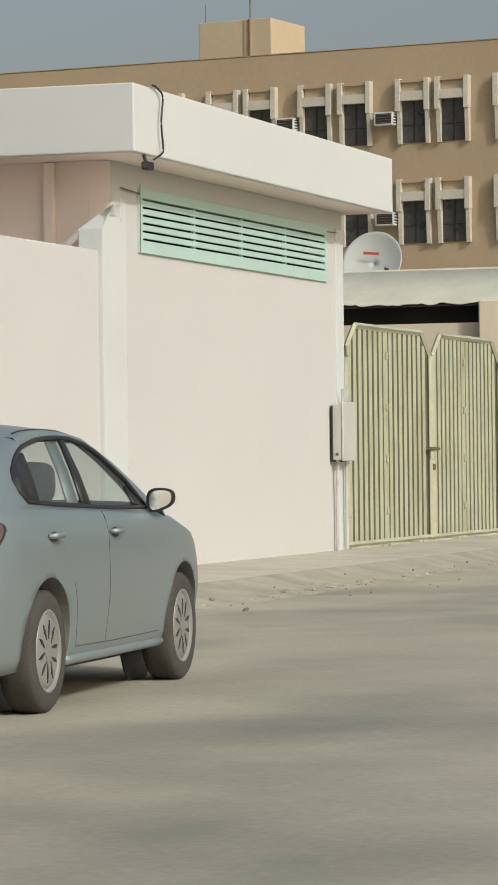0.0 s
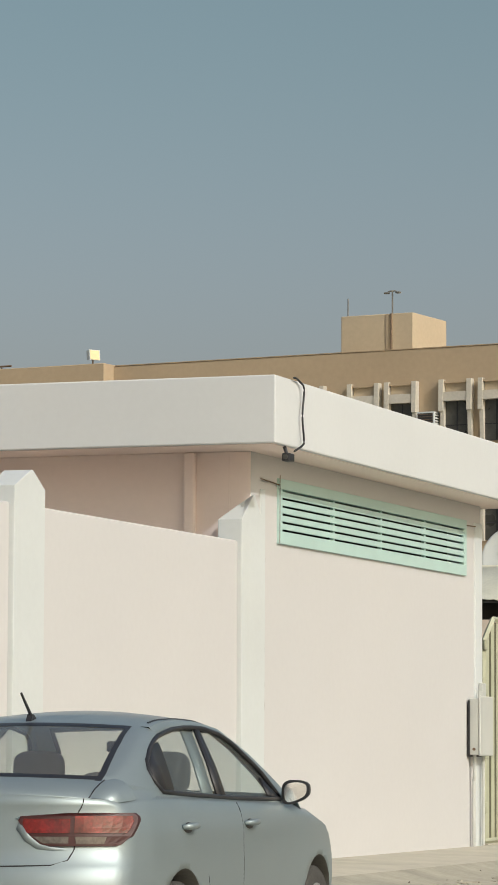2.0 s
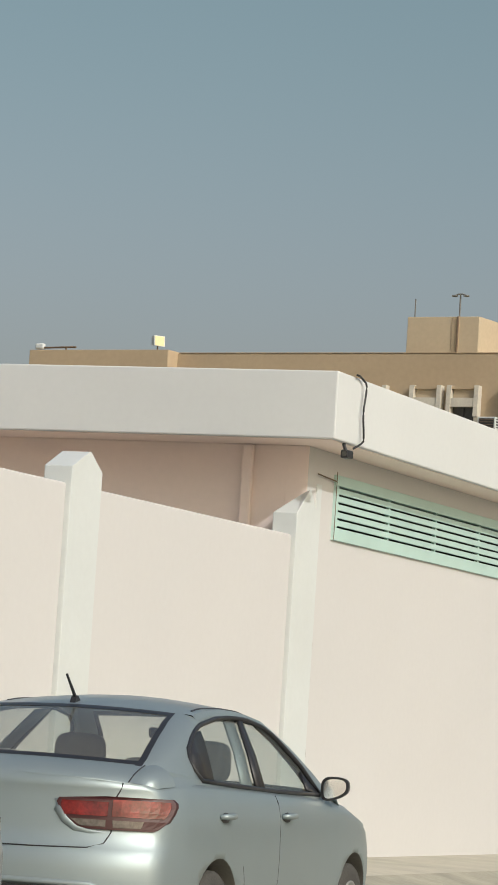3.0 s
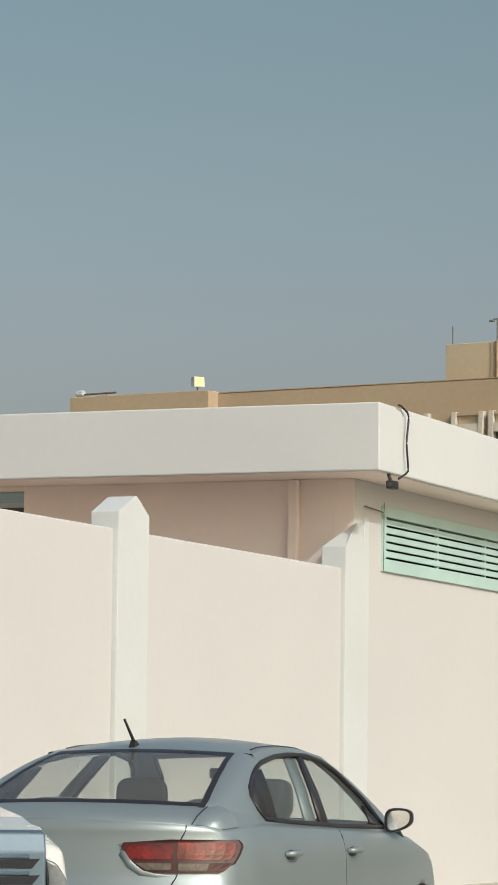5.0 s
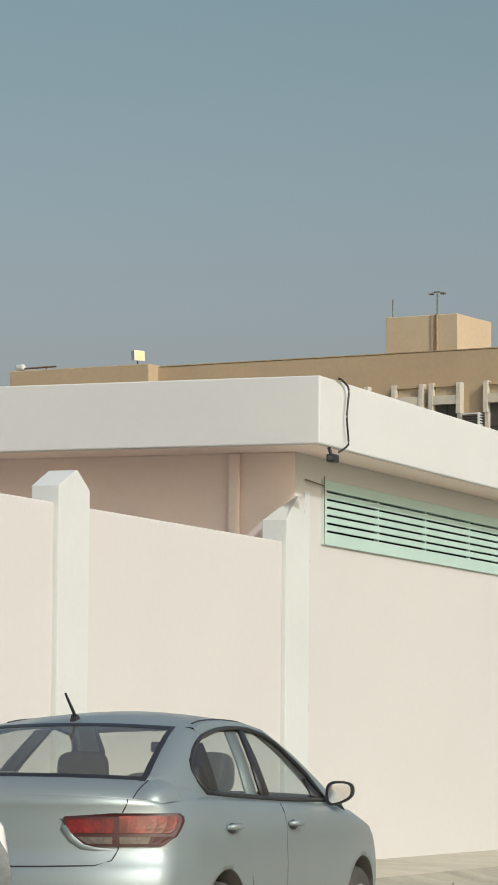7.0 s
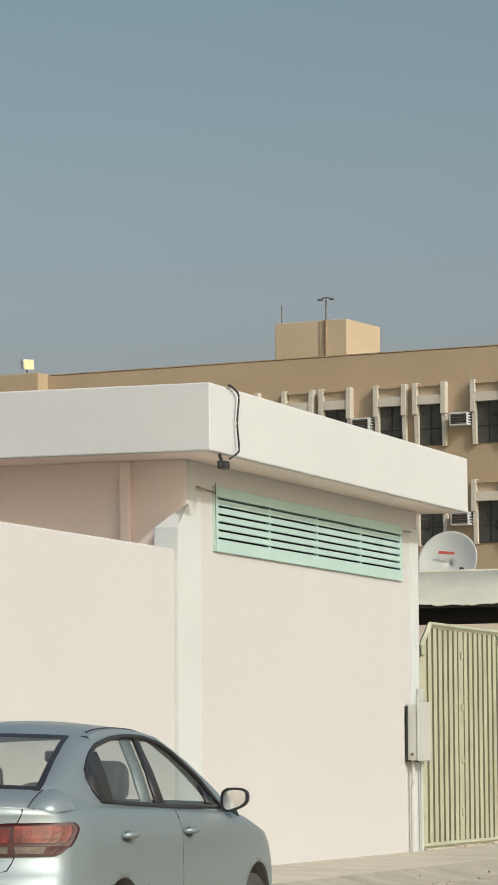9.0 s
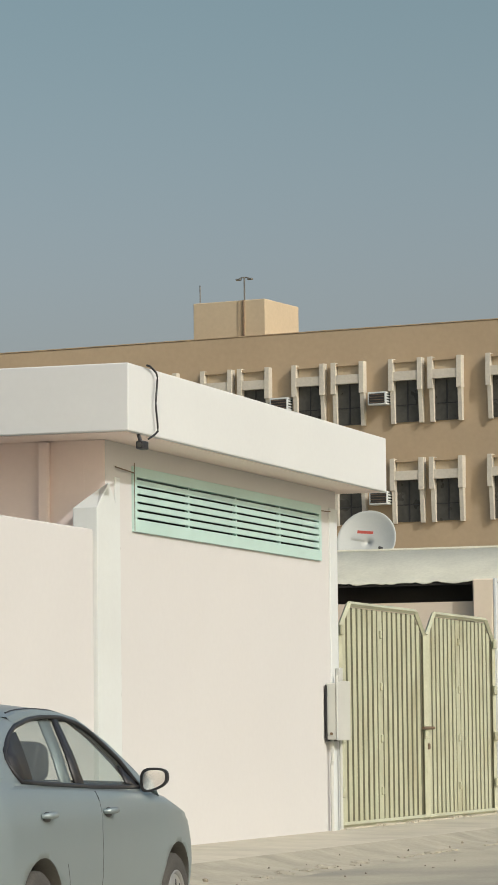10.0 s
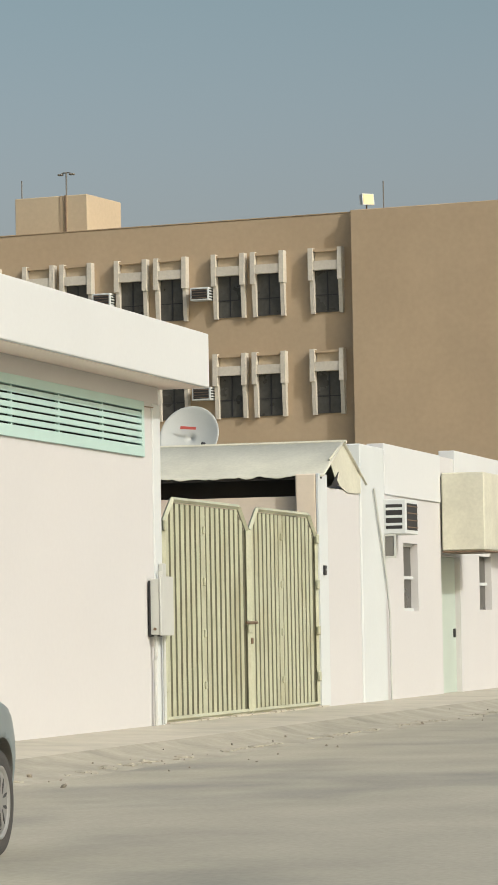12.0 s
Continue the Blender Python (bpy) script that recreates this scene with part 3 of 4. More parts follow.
for z in (13.32, 10.12, 6.92, 3.72):
    for x in (-41.95, -40.6, -38.57, -37.22, -35.2, -33.84, -31.87, -30.47, -28.44, -27.08, -25.09):
        far_window(x, z, far)
for z in (11.86, 8.66):
    for x in (-36.2, -32.85, -29.37):
        air_conditioner(FAR @ pose(x, FY - 0.004, z), 0.4, 0.64, 0.42, "cream window air conditioner on the tan building")
tower = part("stair_tower", boxed(-36.28, -33.64, FY + 0.3, FY + 2.9, 14.0, 15.66, 0.02), TANLIGHT, far)
# narrow upright strip, just proud of the tower, in the darker tan
part("dark_recess", boxed(-34.61, -34.36, FY + 0.27, FY + 0.299, 14.2, 15.65), TAN, tower)
part("water_pipe", tubed([(-34.40, FY + 0.25, 14.3), (-34.40, FY + 0.25, 15.66)], 0.03, 6), RUST, tower)
pole = thing("lamp_pole", "thin steel pole with two lamp heads on the roof", "pole")
pole.matrix_basis = FAR
part("pole", tubed([(-34.43, FY + 0.4, 15.6), (-34.43, FY + 0.4, 16.42)], 0.03, 6), CABINETDARK, pole)
part("arm", tubed([(-34.66, FY + 0.4, 16.36), (-34.52, FY + 0.4, 16.42), (-34.34, FY + 0.4, 16.42), (-34.2, FY + 0.4, 16.36)], 0.025, 6), CABINETDARK, pole)
for x in (-34.64, -34.22):
    part("lamp_head", boxed(x - 0.09, x + 0.09, FY + 0.33, FY + 0.47, 16.33, 16.39, 0.02), CABINETDARK, pole)
for x, y, z0, z1, label in ((-36.12, FY + 0.5, 15.62, 16.28, "thin metal aerial on the stair tower"), (-23.35, FY + 0.5, 14.4, 15.4, "thin metal aerial on the roof parapet")):
    rod = tagged(part("aerial", tubed([(x, y, z0), (x, y, z1)], 0.022, 6), CABINETDARK), label, "aerial")
    rod.matrix_basis = FAR
def flood(x, y, z, turn, label):
    fl = thing("floodlight", label, "floodlight", group="roof floodlights", at=FAR @ pose(x, y, z, 0, 0, turn))
    part("head", prism([(-0.14, 0.14), (-0.10, 0.5), (0.08, 0.46), (0.06, 0.16)], "x", -0.21, 0.21), CREAM, fl)
    # the warm yellow is the sun's glare on the glass, put into its colour
    part("glass", prism([(-0.150, 0.16), (-0.112, 0.48), (-0.105, 0.48), (-0.143, 0.16)], "x", -0.18, 0.18), material("sun_glare_glass", (0.85, 0.68, 0.38), 0.15, vary=0.03, bump=0), fl)
    part("bracket", tubed([(0, 0.0, -0.01), (0, 0, 0.2)], 0.03, 6), RUST, fl)
    return fl
flood(-45.45, FY - 0.4, 14.45, 62, "white floodlight on the tan parapet")
flood(-23.66, FY - 0.2, 14.42, 50, "white floodlight on the tan wing")
lamp = thing("parapet_lamp", "white lamp on a horizontal bar along the parapet", "lamp", at=FAR @ pose(-0.85, 0, 0.13))
part("bar", tubed([(-49.3, FY - 0.4, 14.42), (-47.9, FY - 0.4, 14.44)], 0.035, 6), RUST, lamp)
part("head", boxed(-49.55, -49.2, FY - 0.5, FY - 0.3, 14.36, 14.58, 0.07, 3), CREAM, lamp)
part("foot", tubed([(-48.3, FY - 0.4, 14.31), (-48.3, FY - 0.4, 14.44)], 0.03, 6), RUST, lamp)


# ---- silver saloon car ----
SILVER = material("silver_car_paint", (0.295, 0.35, 0.36), 0.5, metal=0.55, vary=0.03, scale=1.5, fine=900, bump=0.0, stain=(0.29, 0.33, 0.33), stain_amount=0.4, coat=0.3)
CABIN = material("dark_grey_cabin", (0.2, 0.195, 0.18), 0.85, vary=0.1, scale=6, bump=0.1)
RUBBER = material("dusty_tyre_rubber", (0.06, 0.057, 0.052), 0.9, vary=0.15, scale=9, fine=80, bump=0.3)
HUB = material("silver_hubcap", (0.30, 0.30, 0.285), 0.45, metal=0.3, vary=0.06, bump=0.02)
LAMPRED = material("red_lamp_lens", (0.145, 0.010, 0.010), 0.2, vary=0.5, scale=14, fine=70, bump=0.0, coat=0.25)
LAMPCLEAR = material("clear_lamp_lens", (0.11, 0.095, 0.082), 0.2, vary=0.25, scale=20, fine=70, bump=0.0, coat=0.3)
LAMPDARK = material("dark_red_lamp_housing", (0.05, 0.010, 0.010), 0.45, vary=0.1, bump=0, coat=0.0)
MIRROR = material("mirror_glass", (0.8, 0.8, 0.8), 0.03, metal=1.0, vary=0.0, bump=0)
CHROME = material("bright_chrome", (0.62, 0.64, 0.66), 0.14, metal=1.0, vary=0.04, bump=0)
CARGLASS = glass("car_window_glass", (0.90, 0.93, 0.90), 0.02, 0.09)
REARGLASS = glass("rear_window_glass", (0.86, 0.89, 0.86), 0.02, 0.14)


def curve(table, v):
    """Straight-line interpolation in a table of (key, value)."""
    return float(np.interp(v, [a for a, _ in table], [b for _, b in table]))


HALF = [(-0.72, 0.785), (-0.45, 0.838), (0, 0.862), (1.3, 0.864), (2.4, 0.86), (2.75, 0.855), (3.0, 0.83), (3.15, 0.78)]
SHOULDER = [(-0.72, 1.03), (-0.4, 1.05), (0, 1.045), (1, 1.02), (2.2, 0.985), (2.6, 0.945), (3.0, 0.85), (3.15, 0.78)]
DECK = [(-0.72, 1.062), (-0.6, 1.085), (-0.45, 1.10), (2.3, 1.045), (2.7, 1.01), (3.0, 0.93), (3.15, 0.85)]
FACTOR = [(0.20, 0.80), (0.23, 0.93), (0.30, 0.962), (0.42, 0.982), (0.56, 1.0), (0.68, 1.0), (0.78, 0.994), (0.86, 0.99), (0.90, 0.98), (0.96, 0.962), (1.05, 0.90)]
TAIL = [(0.18, -0.74), (0.26, -0.86), (0.36, -0.93), (0.50, -0.957), (0.62, -0.957), (0.70, -0.945), (0.735, -0.905), (0.78, -0.885), (0.95, -0.872), (1.02, -0.870), (1.045, -0.888), (1.06, -0.885), (1.09, -0.85)]
NOSE = [(0.18, 3.2), (0.3, 3.40), (0.5, 3.45), (0.65, 3.44), (0.78, 3.36), (0.86, 3.25)]
LEVELS = (0.23, 0.30, 0.42, 0.50, 0.56, 0.62, 0.68, 0.72, 0.76, 0.81, 0.86, 0.90, 0.945)
DECKS = (0.80, 0.62, 0.42, 0.21, 0.0)


def side_x(y, z):
    """Half width of the lower body at y along it and z up."""
    return curve(HALF, y) * curve(FACTOR, z)


def rear_point(x, z, off=0.0):
    y = curve(TAIL, z) + 0.24 * min(abs(x) / (0.80 * curve(FACTOR, min(z, 1.0))), 1.05) ** 3.2
    return Vector((x, y - off, z))


def side_point(y, z, side=1, off=0.0):
    return Vector((side * (side_x(y, z) + off), y, z))


def glasshouse_x(y, z):
    zs = curve(SHOULDER, y)
    return curve(HALF, y) * 0.90 - max(0, z - zs) * 0.50 - 0.28 * max(0, z - zs) ** 2


def lower_body():
    bm = bmesh.new()
    ys = [-0.72, -0.64, -0.55, -0.47, -0.40, -0.30, -0.2, -0.12, -0.06, 0.0, 0.1, 0.25, 0.4, 0.6, 0.8, 1.0, 1.2, 1.4, 1.6, 1.8, 2.0, 2.1, 2.2, 2.3, 2.4, 2.5, 2.6, 2.7, 2.8, 2.9, 3.0, 3.08, 3.15]
    rings = []
    for y in ys:
        w, zs, zc = curve(HALF, y), curve(SHOULDER, y), curve(DECK, y)
        half = [(0.0, 0.2), (0.80 * w, 0.2)]
        half += [(w * curve(FACTOR, z), z) for z in LEVELS if z < zs - 0.06]
        while len(half) < 2 + len(LEVELS):
            half.append((w * curve(FACTOR, zs - 0.05), zs - 0.05))
        half += [(0.94 * w, zs - 0.025), (0.90 * w, zs)]
        cabin = -0.25 < y < 2.15
        if cabin:
            half += [(0.87 * w, zs - 0.02), (0.86 * w, 0.45), (0.5 * w, 0.42), (0.25 * w, 0.42), (0, 0.42)]
        else:
            half += [(d * w, zs + (zc - zs) * (1 - (d / 0.9) ** 2)) for d in DECKS]
        tail_mix = max(0.0, min(1.0, (-0.40 - y) / 0.32))
        nose_mix = max(0.0, min(1.0, (y - 2.8) / 0.35))
        pts = []
        for x, z in half:
            yy = y
            if tail_mix:
                yy += tail_mix * (rear_point(x, z).y - (-0.72))
            if nose_mix:
                yy += nose_mix * (curve(NOSE, z) - 0.30 * (abs(x) / w) ** 3 - 3.15)
            pts.append((x, yy, z))
        right = [bm.verts.new(p) for p in pts]
        left = [right[0]] + [bm.verts.new((-p[0], p[1], p[2])) for p in pts[1:-1]] + [right[-1]]
        rings.append((right, left))
    n = len(rings[0][0])
    for j, ((ra, la), (rb, lb)) in enumerate(zip(rings, rings[1:])):
        for k in range(n - 1):
            for a, b in ((ra, rb), (la, lb)):
                f = bm.faces.new((a[k], a[k + 1], b[k + 1], b[k]))
                f.smooth = True
                f.material_index = 1 if k >= n - 6 and -0.31 < ys[j] < 2.2 and not (ys[j] < -0.2 and k < n - 5) else 0
    # tail and nose faces, column by column between the two sides
    for (right, left), rear in ((rings[0], True), (rings[-1], False)):
        cols = (1.0, 0.94, 0.86, 0.75, 0.6, 0.45, 0.3, 0.15, 0.0, -0.15, -0.3, -0.45, -0.6, -0.75, -0.86, -0.94, -1.0)
        rows = []
        last = n - 6
        for k in range(1, last + 1):
            base = right[k].co
            row = []
            for c in cols:
                if c == 1.0:
                    row.append(right[k])
                elif c == -1.0:
                    row.append(left[k])
                else:
                    x = base.x * c
                    lift = (curve(DECK, -0.72 if rear else 3.15) - base.z) * (1 - c * c) if k == last else 0
                    z = base.z + lift
                    y = rear_point(x, z).y if rear else curve(NOSE, z) - 0.30 * abs(c) ** 3
                    row.append(bm.verts.new((x, y, z)))
            rows.append(row)
        for a, b in zip(rows, rows[1:]):
            for k in range(len(cols) - 1):
                bm.faces.new((a[k], a[k + 1], b[k + 1], b[k])).smooth = True
        # close deck edge and underside with fans
        deck_edge = [right[k] for k in range(last, n)] + [left[k] for k in range(n - 2, last - 1, -1)]
        top = rows[-1]
        bm.faces.new(deck_edge + top[-2:0:-1])
        bm.faces.new([right[0], right[1]] + rows[0][1:-1] + [left[1]])
    bmesh.ops.recalc_face_normals(bm, faces=bm.faces)
    return bm


car = thing("saloon_car", "dusty silver four-door saloon car parked on the road", "car", at=pose(-7.148, 15.871, 0, 0, 0, 4.2))


def cut_arches(bm, name, mats, parent):
    """Links the shell with its four wheel arches cut out."""
    shell = part(name, bm, mats, None)
    for f in shell.data.polygons:
        f.use_smooth = True
    for y in (0.0, 2.6):
        for side in (-1, 1):
            cb = bmesh.new()
            add_prism(cb, [(y + 0.368 * math.cos(k * math.pi / 20), 0.318 + 0.368 * math.sin(k * math.pi / 20)) for k in range(40)], "x", side * 0.55, side * 1.2)
            bmesh.ops.recalc_face_normals(cb, faces=cb.faces)
            cutter = part("cutter", cb, mats[1])
            mod = shell.modifiers.new("arch", "BOOLEAN")
            mod.operation, mod.solver, mod.object = "DIFFERENCE", "EXACT", cutter
            made = bpy.data.meshes.new_from_object(shell.evaluated_get(bpy.context.evaluated_depsgraph_get()))
            shell.modifiers.clear()
            shell.data = made
            bpy.data.objects.remove(cutter)
    shell.parent = parent
    return shell


body = cut_arches(lower_body(), "body", [SILVER, CABIN], car)
body["label"] = "dusty silver painted bodywork"


def loops(segments, per):
    """A closed loop sampled evenly within each of its segments."""
    out = []
    for seg in segments:
        d = [0.0]
        for (a, b), (c, e) in zip(seg, seg[1:]):
            d.append(d[-1] + math.hypot(c - a, e - b))
        for k in range(per):
            v = d[-1] * k / per
            out.append((float(np.interp(v, d, [p[0] for p in seg])), float(np.interp(v, d, [p[1] for p in seg]))))
    return out


C_LINE = [(-0.52, 1.112), (-0.34, 1.19), (-0.10, 1.28), (0.12, 1.35), (0.32, 1.395)]
RAIL = [(0.32, 1.395), (0.6, 1.425), (0.95, 1.437), (1.3, 1.43), (1.62, 1.395)]
A_LINE = [(1.62, 1.395), (1.93, 1.265), (2.22, 1.09), (2.36, 0.985)]
OUTER = loops([[(2.36, 0.955), (1.2, 0.99), (0, 1.02), (-0.52, 1.03)], C_LINE, RAIL, A_LINE], 10)
INNER = loops([[(2.10, 1.008), (1.2, 1.022), (0.3, 1.053), (-0.07, 1.068)],
               [(-0.07, 1.068), (-0.115, 1.12), (-0.125, 1.165), (-0.10, 1.21), (0.06, 1.275), (0.2, 1.315), (0.36, 1.348)],
               [(0.36, 1.348), (0.7, 1.386), (1.0, 1.400), (1.3, 1.396), (1.55, 1.366)], [(1.55, 1.366), (1.70, 1.32), (1.96, 1.165), (2.10, 1.008)]], 10)

for side in (1, -1):
    def on_side(y, z, off=0.0):
        return Vector((side * (glasshouse_x(y, z) + off), y, z))
    bm = bmesh.new()
    mid = [((a + c) / 2, (b + d) / 2) for (a, b), (c, d) in zip(OUTER, INNER)]
    rings = [[bm.verts.new(on_side(y, z)) for y, z in ring] for ring in (OUTER, mid, INNER)]
    inset = [(y + (0.9 - y) * 0.012, z + (1.2 - z) * 0.02) for y, z in INNER]
    rings.append([bm.verts.new(on_side(y, z, -0.03)) for y, z in inset])
    for j, (a, b) in enumerate(zip(rings, rings[1:])):
        for k in range(len(a)):
            if j == 2 or not 10 <= k < 20:
                bm.faces.new((a[k], a[(k + 1) % len(a)], b[(k + 1) % len(b)], b[k]))
    bmesh.ops.delete(bm, geom=[v for v in bm.verts if not v.link_faces], context="VERTS")
    part("side_frame", bm, SILVER, car, "silver window surround and pillars", smooth=True)
    bm = bmesh.new()
    add_tube(bm, [on_side(y, z, 0.002) for y, z in INNER + INNER[:1]], 0.013, 6)
    part("window_trim", bm, BLACK, car, smooth=True)
    bm = bmesh.new()
    rings = []
    for q in (1.0, 0.66, 0.33, 0.02):
        rings.append([bm.verts.new(on_side(0.85 + (y - 0.85) * q, 1.2 + (z - 1.2) * q, -0.012)) for y, z in INNER])
    for a, b in zip(rings, rings[1:]):
        for k in range(len(a)):
            bm.faces.new((a[k], a[(k + 1) % len(a)], b[(k + 1) % len(b)], b[k]))
    part("side_glass", bm, CARGLASS, car, "clear side window glass", smooth=True)

    def strip(name, edge_a, edge_b, mat, off):
        bm = bmesh.new()
        va = [bm.verts.new(on_side(*p, off)) for p in edge_a]
        vb = [bm.verts.new(on_side(*p, off)) for p in edge_b]
        for k in range(len(va) - 1):
            bm.faces.new((va[k], va[k + 1], vb[k + 1], vb[k]))
        ob = part(name, bm, mat, car, smooth=True)
        ob.modifiers.new("thick", "SOLIDIFY").thickness = 0.012
    strip("pillar_cover", [(1.012, 1.028), (1.12, 1.21), (1.231, 1.393)], [(0.86, 1.038), (1.0, 1.22), (1.145, 1.393)], BLACK, 0.004)
    strip("pillar_post", [(0.86, 1.038), (1.0, 1.22), (1.145, 1.393)], [(0.68, 1.045), (0.82, 1.215), (0.95, 1.38)], SILVER, -0.02)
    strip("quarter_panel", [(-0.07, 1.07), (-0.115, 1.12), (-0.12, 1.165), (-0.095, 1.21), (0.06, 1.27), (0.2, 1.312)], [(0.141, 1.062), (0.18, 1.11), (0.22, 1.16), (0.255, 1.21), (0.30, 1.265), (0.336, 1.318)], BLACK, -0.004)
    strip("mirror_base", [(2.10, 1.015), (1.97, 1.085), (1.90, 1.13)], [(1.88, 1.03), (1.88, 1.04), (1.88, 1.05)], BLACK, 0.003)
    # seams, handles and sill
    for line in ([(1.04, 0.31), (1.04, 0.5), (1.06, 0.8), (1.09, 1.0)],
                 [(0.50, 0.31), (1.2, 0.305), (2.12, 0.31)],
                 [(0.41, 0.64), (0.46, 0.50), (0.50, 0.31)]):
        pts = []
        for (a, b), (c, d) in zip(line, line[1:]):
            pts += [side_point(a + (c - a) * k / 6, b + (d - b) * k / 6, side, -0.001) for k in range(6)]
        pts.append(side_point(*line[-1], side, -0.001))
        part("panel_gap", tubed(pts, 0.0026, 5), BLACK, body)
    for y in (0.0, 1.10):
        h = part("door_handle", tubed([side_point(y, 0.892, side, 0.004), side_point(y + 0.03, 0.895, side, 0.035), side_point(y + 0.14, 0.897, side, 0.038), side_point(y + 0.19, 0.895, side, 0.006)], [0.012, 0.017, 0.017, 0.012], 8), SILVER, car, smooth=True)
        bm = bmesh.new()
        c = side_point(y + 0.09, 0.885, side, 0.002)
        bmesh.ops.create_uvsphere(bm, u_segments=12, v_segments=8, radius=1, matrix=Matrix.Translation(c) @ Matrix.Diagonal((0.006, 0.075, 0.03, 1)))
        part("handle_recess", bm, BLACK, h)
    bm = bmesh.new()
    pts = [side_point(0.36 + 1.88 * k / 12, 0.245, side, -0.01) for k in range(13)]
    part("sill_strip", add_tube(bm, pts, 0.03, 6), SILVER, car, smooth=True)
    # door mirror
    bm = bmesh.new()
    bmesh.ops.create_uvsphere(bm, u_segments=20, v_segments=12, radius=1)
    for v in bm.verts:
        x, y, z = v.co
        taper = 0.82 + 0.18 * (-x if side > 0 else x)
        v.co = Vector((x * 0.078, (0.085 * y if y > 0 else 0.001 * y), (abs(z) ** 0.65) * (1 if z > 0 else -1) * 0.075 * taper + 0.012 * x * side)) + Vector((side * 0.868, 2.08, 1.05))
    mirror = part("door_mirror", bm, SILVER, car, "silver door mirror with black rim", smooth=True)
    bm = bmesh.new()
    ring_out, ring_in = [], []
    for k in range(28):
        ca, sa = math.cos(k * math.pi / 14), math.sin(k * math.pi / 14)
        sz = (abs(sa) ** 0.62) * (1 if sa > 0 else -1)
        ca = (abs(ca) ** 0.75) * (1 if ca > 0 else -1)
        taper = 0.82 - 0.18 * ca * side * 1
        ring_out.append((side * 0.868 + 0.081 * ca, sz * 0.078 * taper + 0.012 * ca * side + 1.05))
        ring_in.append((side * 0.868 + 0.066 * ca, sz * 0.062 * taper + 0.012 * ca * side + 1.05))
    a = [bm.verts.new((x, 2.075, z)) for x, z in ring_out]
    b = [bm.verts.new((x, 2.045, z)) for x, z in ring_out]
    c = [bm.verts.new((x, 2.043, z)) for x, z in ring_in]
    for p, q in ((a, b), (b, c)):
        for k in range(28):
            bm.faces.new((p[k], p[(k + 1) % 28], q[(k + 1) % 28], q[k]))
    part("mirror_rim", bm, BLACK, mirror)
    bm = bmesh.new()
    bm.faces.new([bm.verts.new((x, 2.060 + 0.125 * side * (x - side * 0.868), z)) for x, z in ring_in])
    part("mirror_face", bm, MIRROR, mirror)
    part("mirror_arm", tubed([(side * 0.79, 2.08, 1.005), (side * 0.85, 2.12, 1.02)], 0.022, 8), BLACK, mirror)


REAR_DROPS = [(0.0, 0.0), (0.07, 0.018), (0.14, 0.046), (0.2, 0.085), (0.21, 0.12)]


def screen(line, bulge_low, bulge_high, facing, name, mat):
    """A curved window between two pillar lines, with its seal and the body strip outside it."""
    d = [0.0]
    for (a, b), (c, e) in zip(line, line[1:]):
        d.append(d[-1] + math.hypot(c - a, e - b))

    def at(c, v, off=0.0):
        y = float(np.interp(v * d[-1], d, [p[0] for p in line]))
        z = float(np.interp(v * d[-1], d, [p[1] for p in line]))
        x = glasshouse_x(y, z) * c
        out = (bulge_low + (bulge_high - bulge_low) * v) * (1 - c * c) + off
        return Vector((x, y + facing * out, z + 0.022 * (1 - c * c) + off * 0.5))

    def patch(c0, c1, v0, v1, nc, nv, mat, label, off, parent):
        bm = bmesh.new()
        g = [[bm.verts.new(at(c0 + (c1 - c0) * i / nc, v0 + (v1 - v0) * j / nv, off)) for j in range(nv + 1)] for i in range(nc + 1)]
        for i in range(nc):
            for j in range(nv):
                bm.faces.new((g[i][j], g[i + 1][j], g[i + 1][j + 1], g[i][j + 1]))
        return part(label, bm, mat, parent, smooth=True)
    pane = patch(-0.82, 0.82, 0.05, 0.93, 16, 8, mat, name, 0.0, car)
    for s0, s1 in ((-0.855, -0.81), (0.81, 0.855)):
        patch(s0, s1, 0.0, 0.985, 2, 8, BLACK, "seal", 0.003, pane)
    patch(-0.81, 0.81, 0.025, 0.075, 14, 1, BLACK, "seal", 0.003, pane)
    patch(-0.81, 0.81, 0.90, 0.985, 14, 1, BLACK, "seal", 0.003, pane)
    if facing > 0:
        for s0, s1 in ((-1.0, -0.85), (0.85, 1.0)):
            patch(s0, s1, 0.0, 1.0, 2, 8, SILVER, "pillar_skin", 0.0, car)
    patch(-0.93, 0.93, 0.98, 1.0, 14, 1, SILVER, "roof_edge", 0.0, car)
    # skirt that runs from the foot of the screen into the bodywork
    bm = bmesh.new()
    upper = [at((1.06 if facing > 0 else 0.87) * (-1 + k / 14), 0.03) for k in range(29)]
    drops = [(0.0, 0.0), (0.035, 0.028), (0.08, 0.05)] if facing > 0 else REAR_DROPS
    g = [[bm.verts.new(p + Vector((0, facing * dy, -dz))) for dy, dz in drops] for p in upper]
    for a, b in zip(g, g[1:]):
        for k in range(len(drops) - 1):
            bm.faces.new((a[k], b[k], b[k + 1], a[k + 1]))
    part("screen_skirt", bm, SILVER, car, smooth=True)
    return at


rear_at = screen(C_LINE, 0.16, 0.07, -1, "rear_window", REARGLASS)
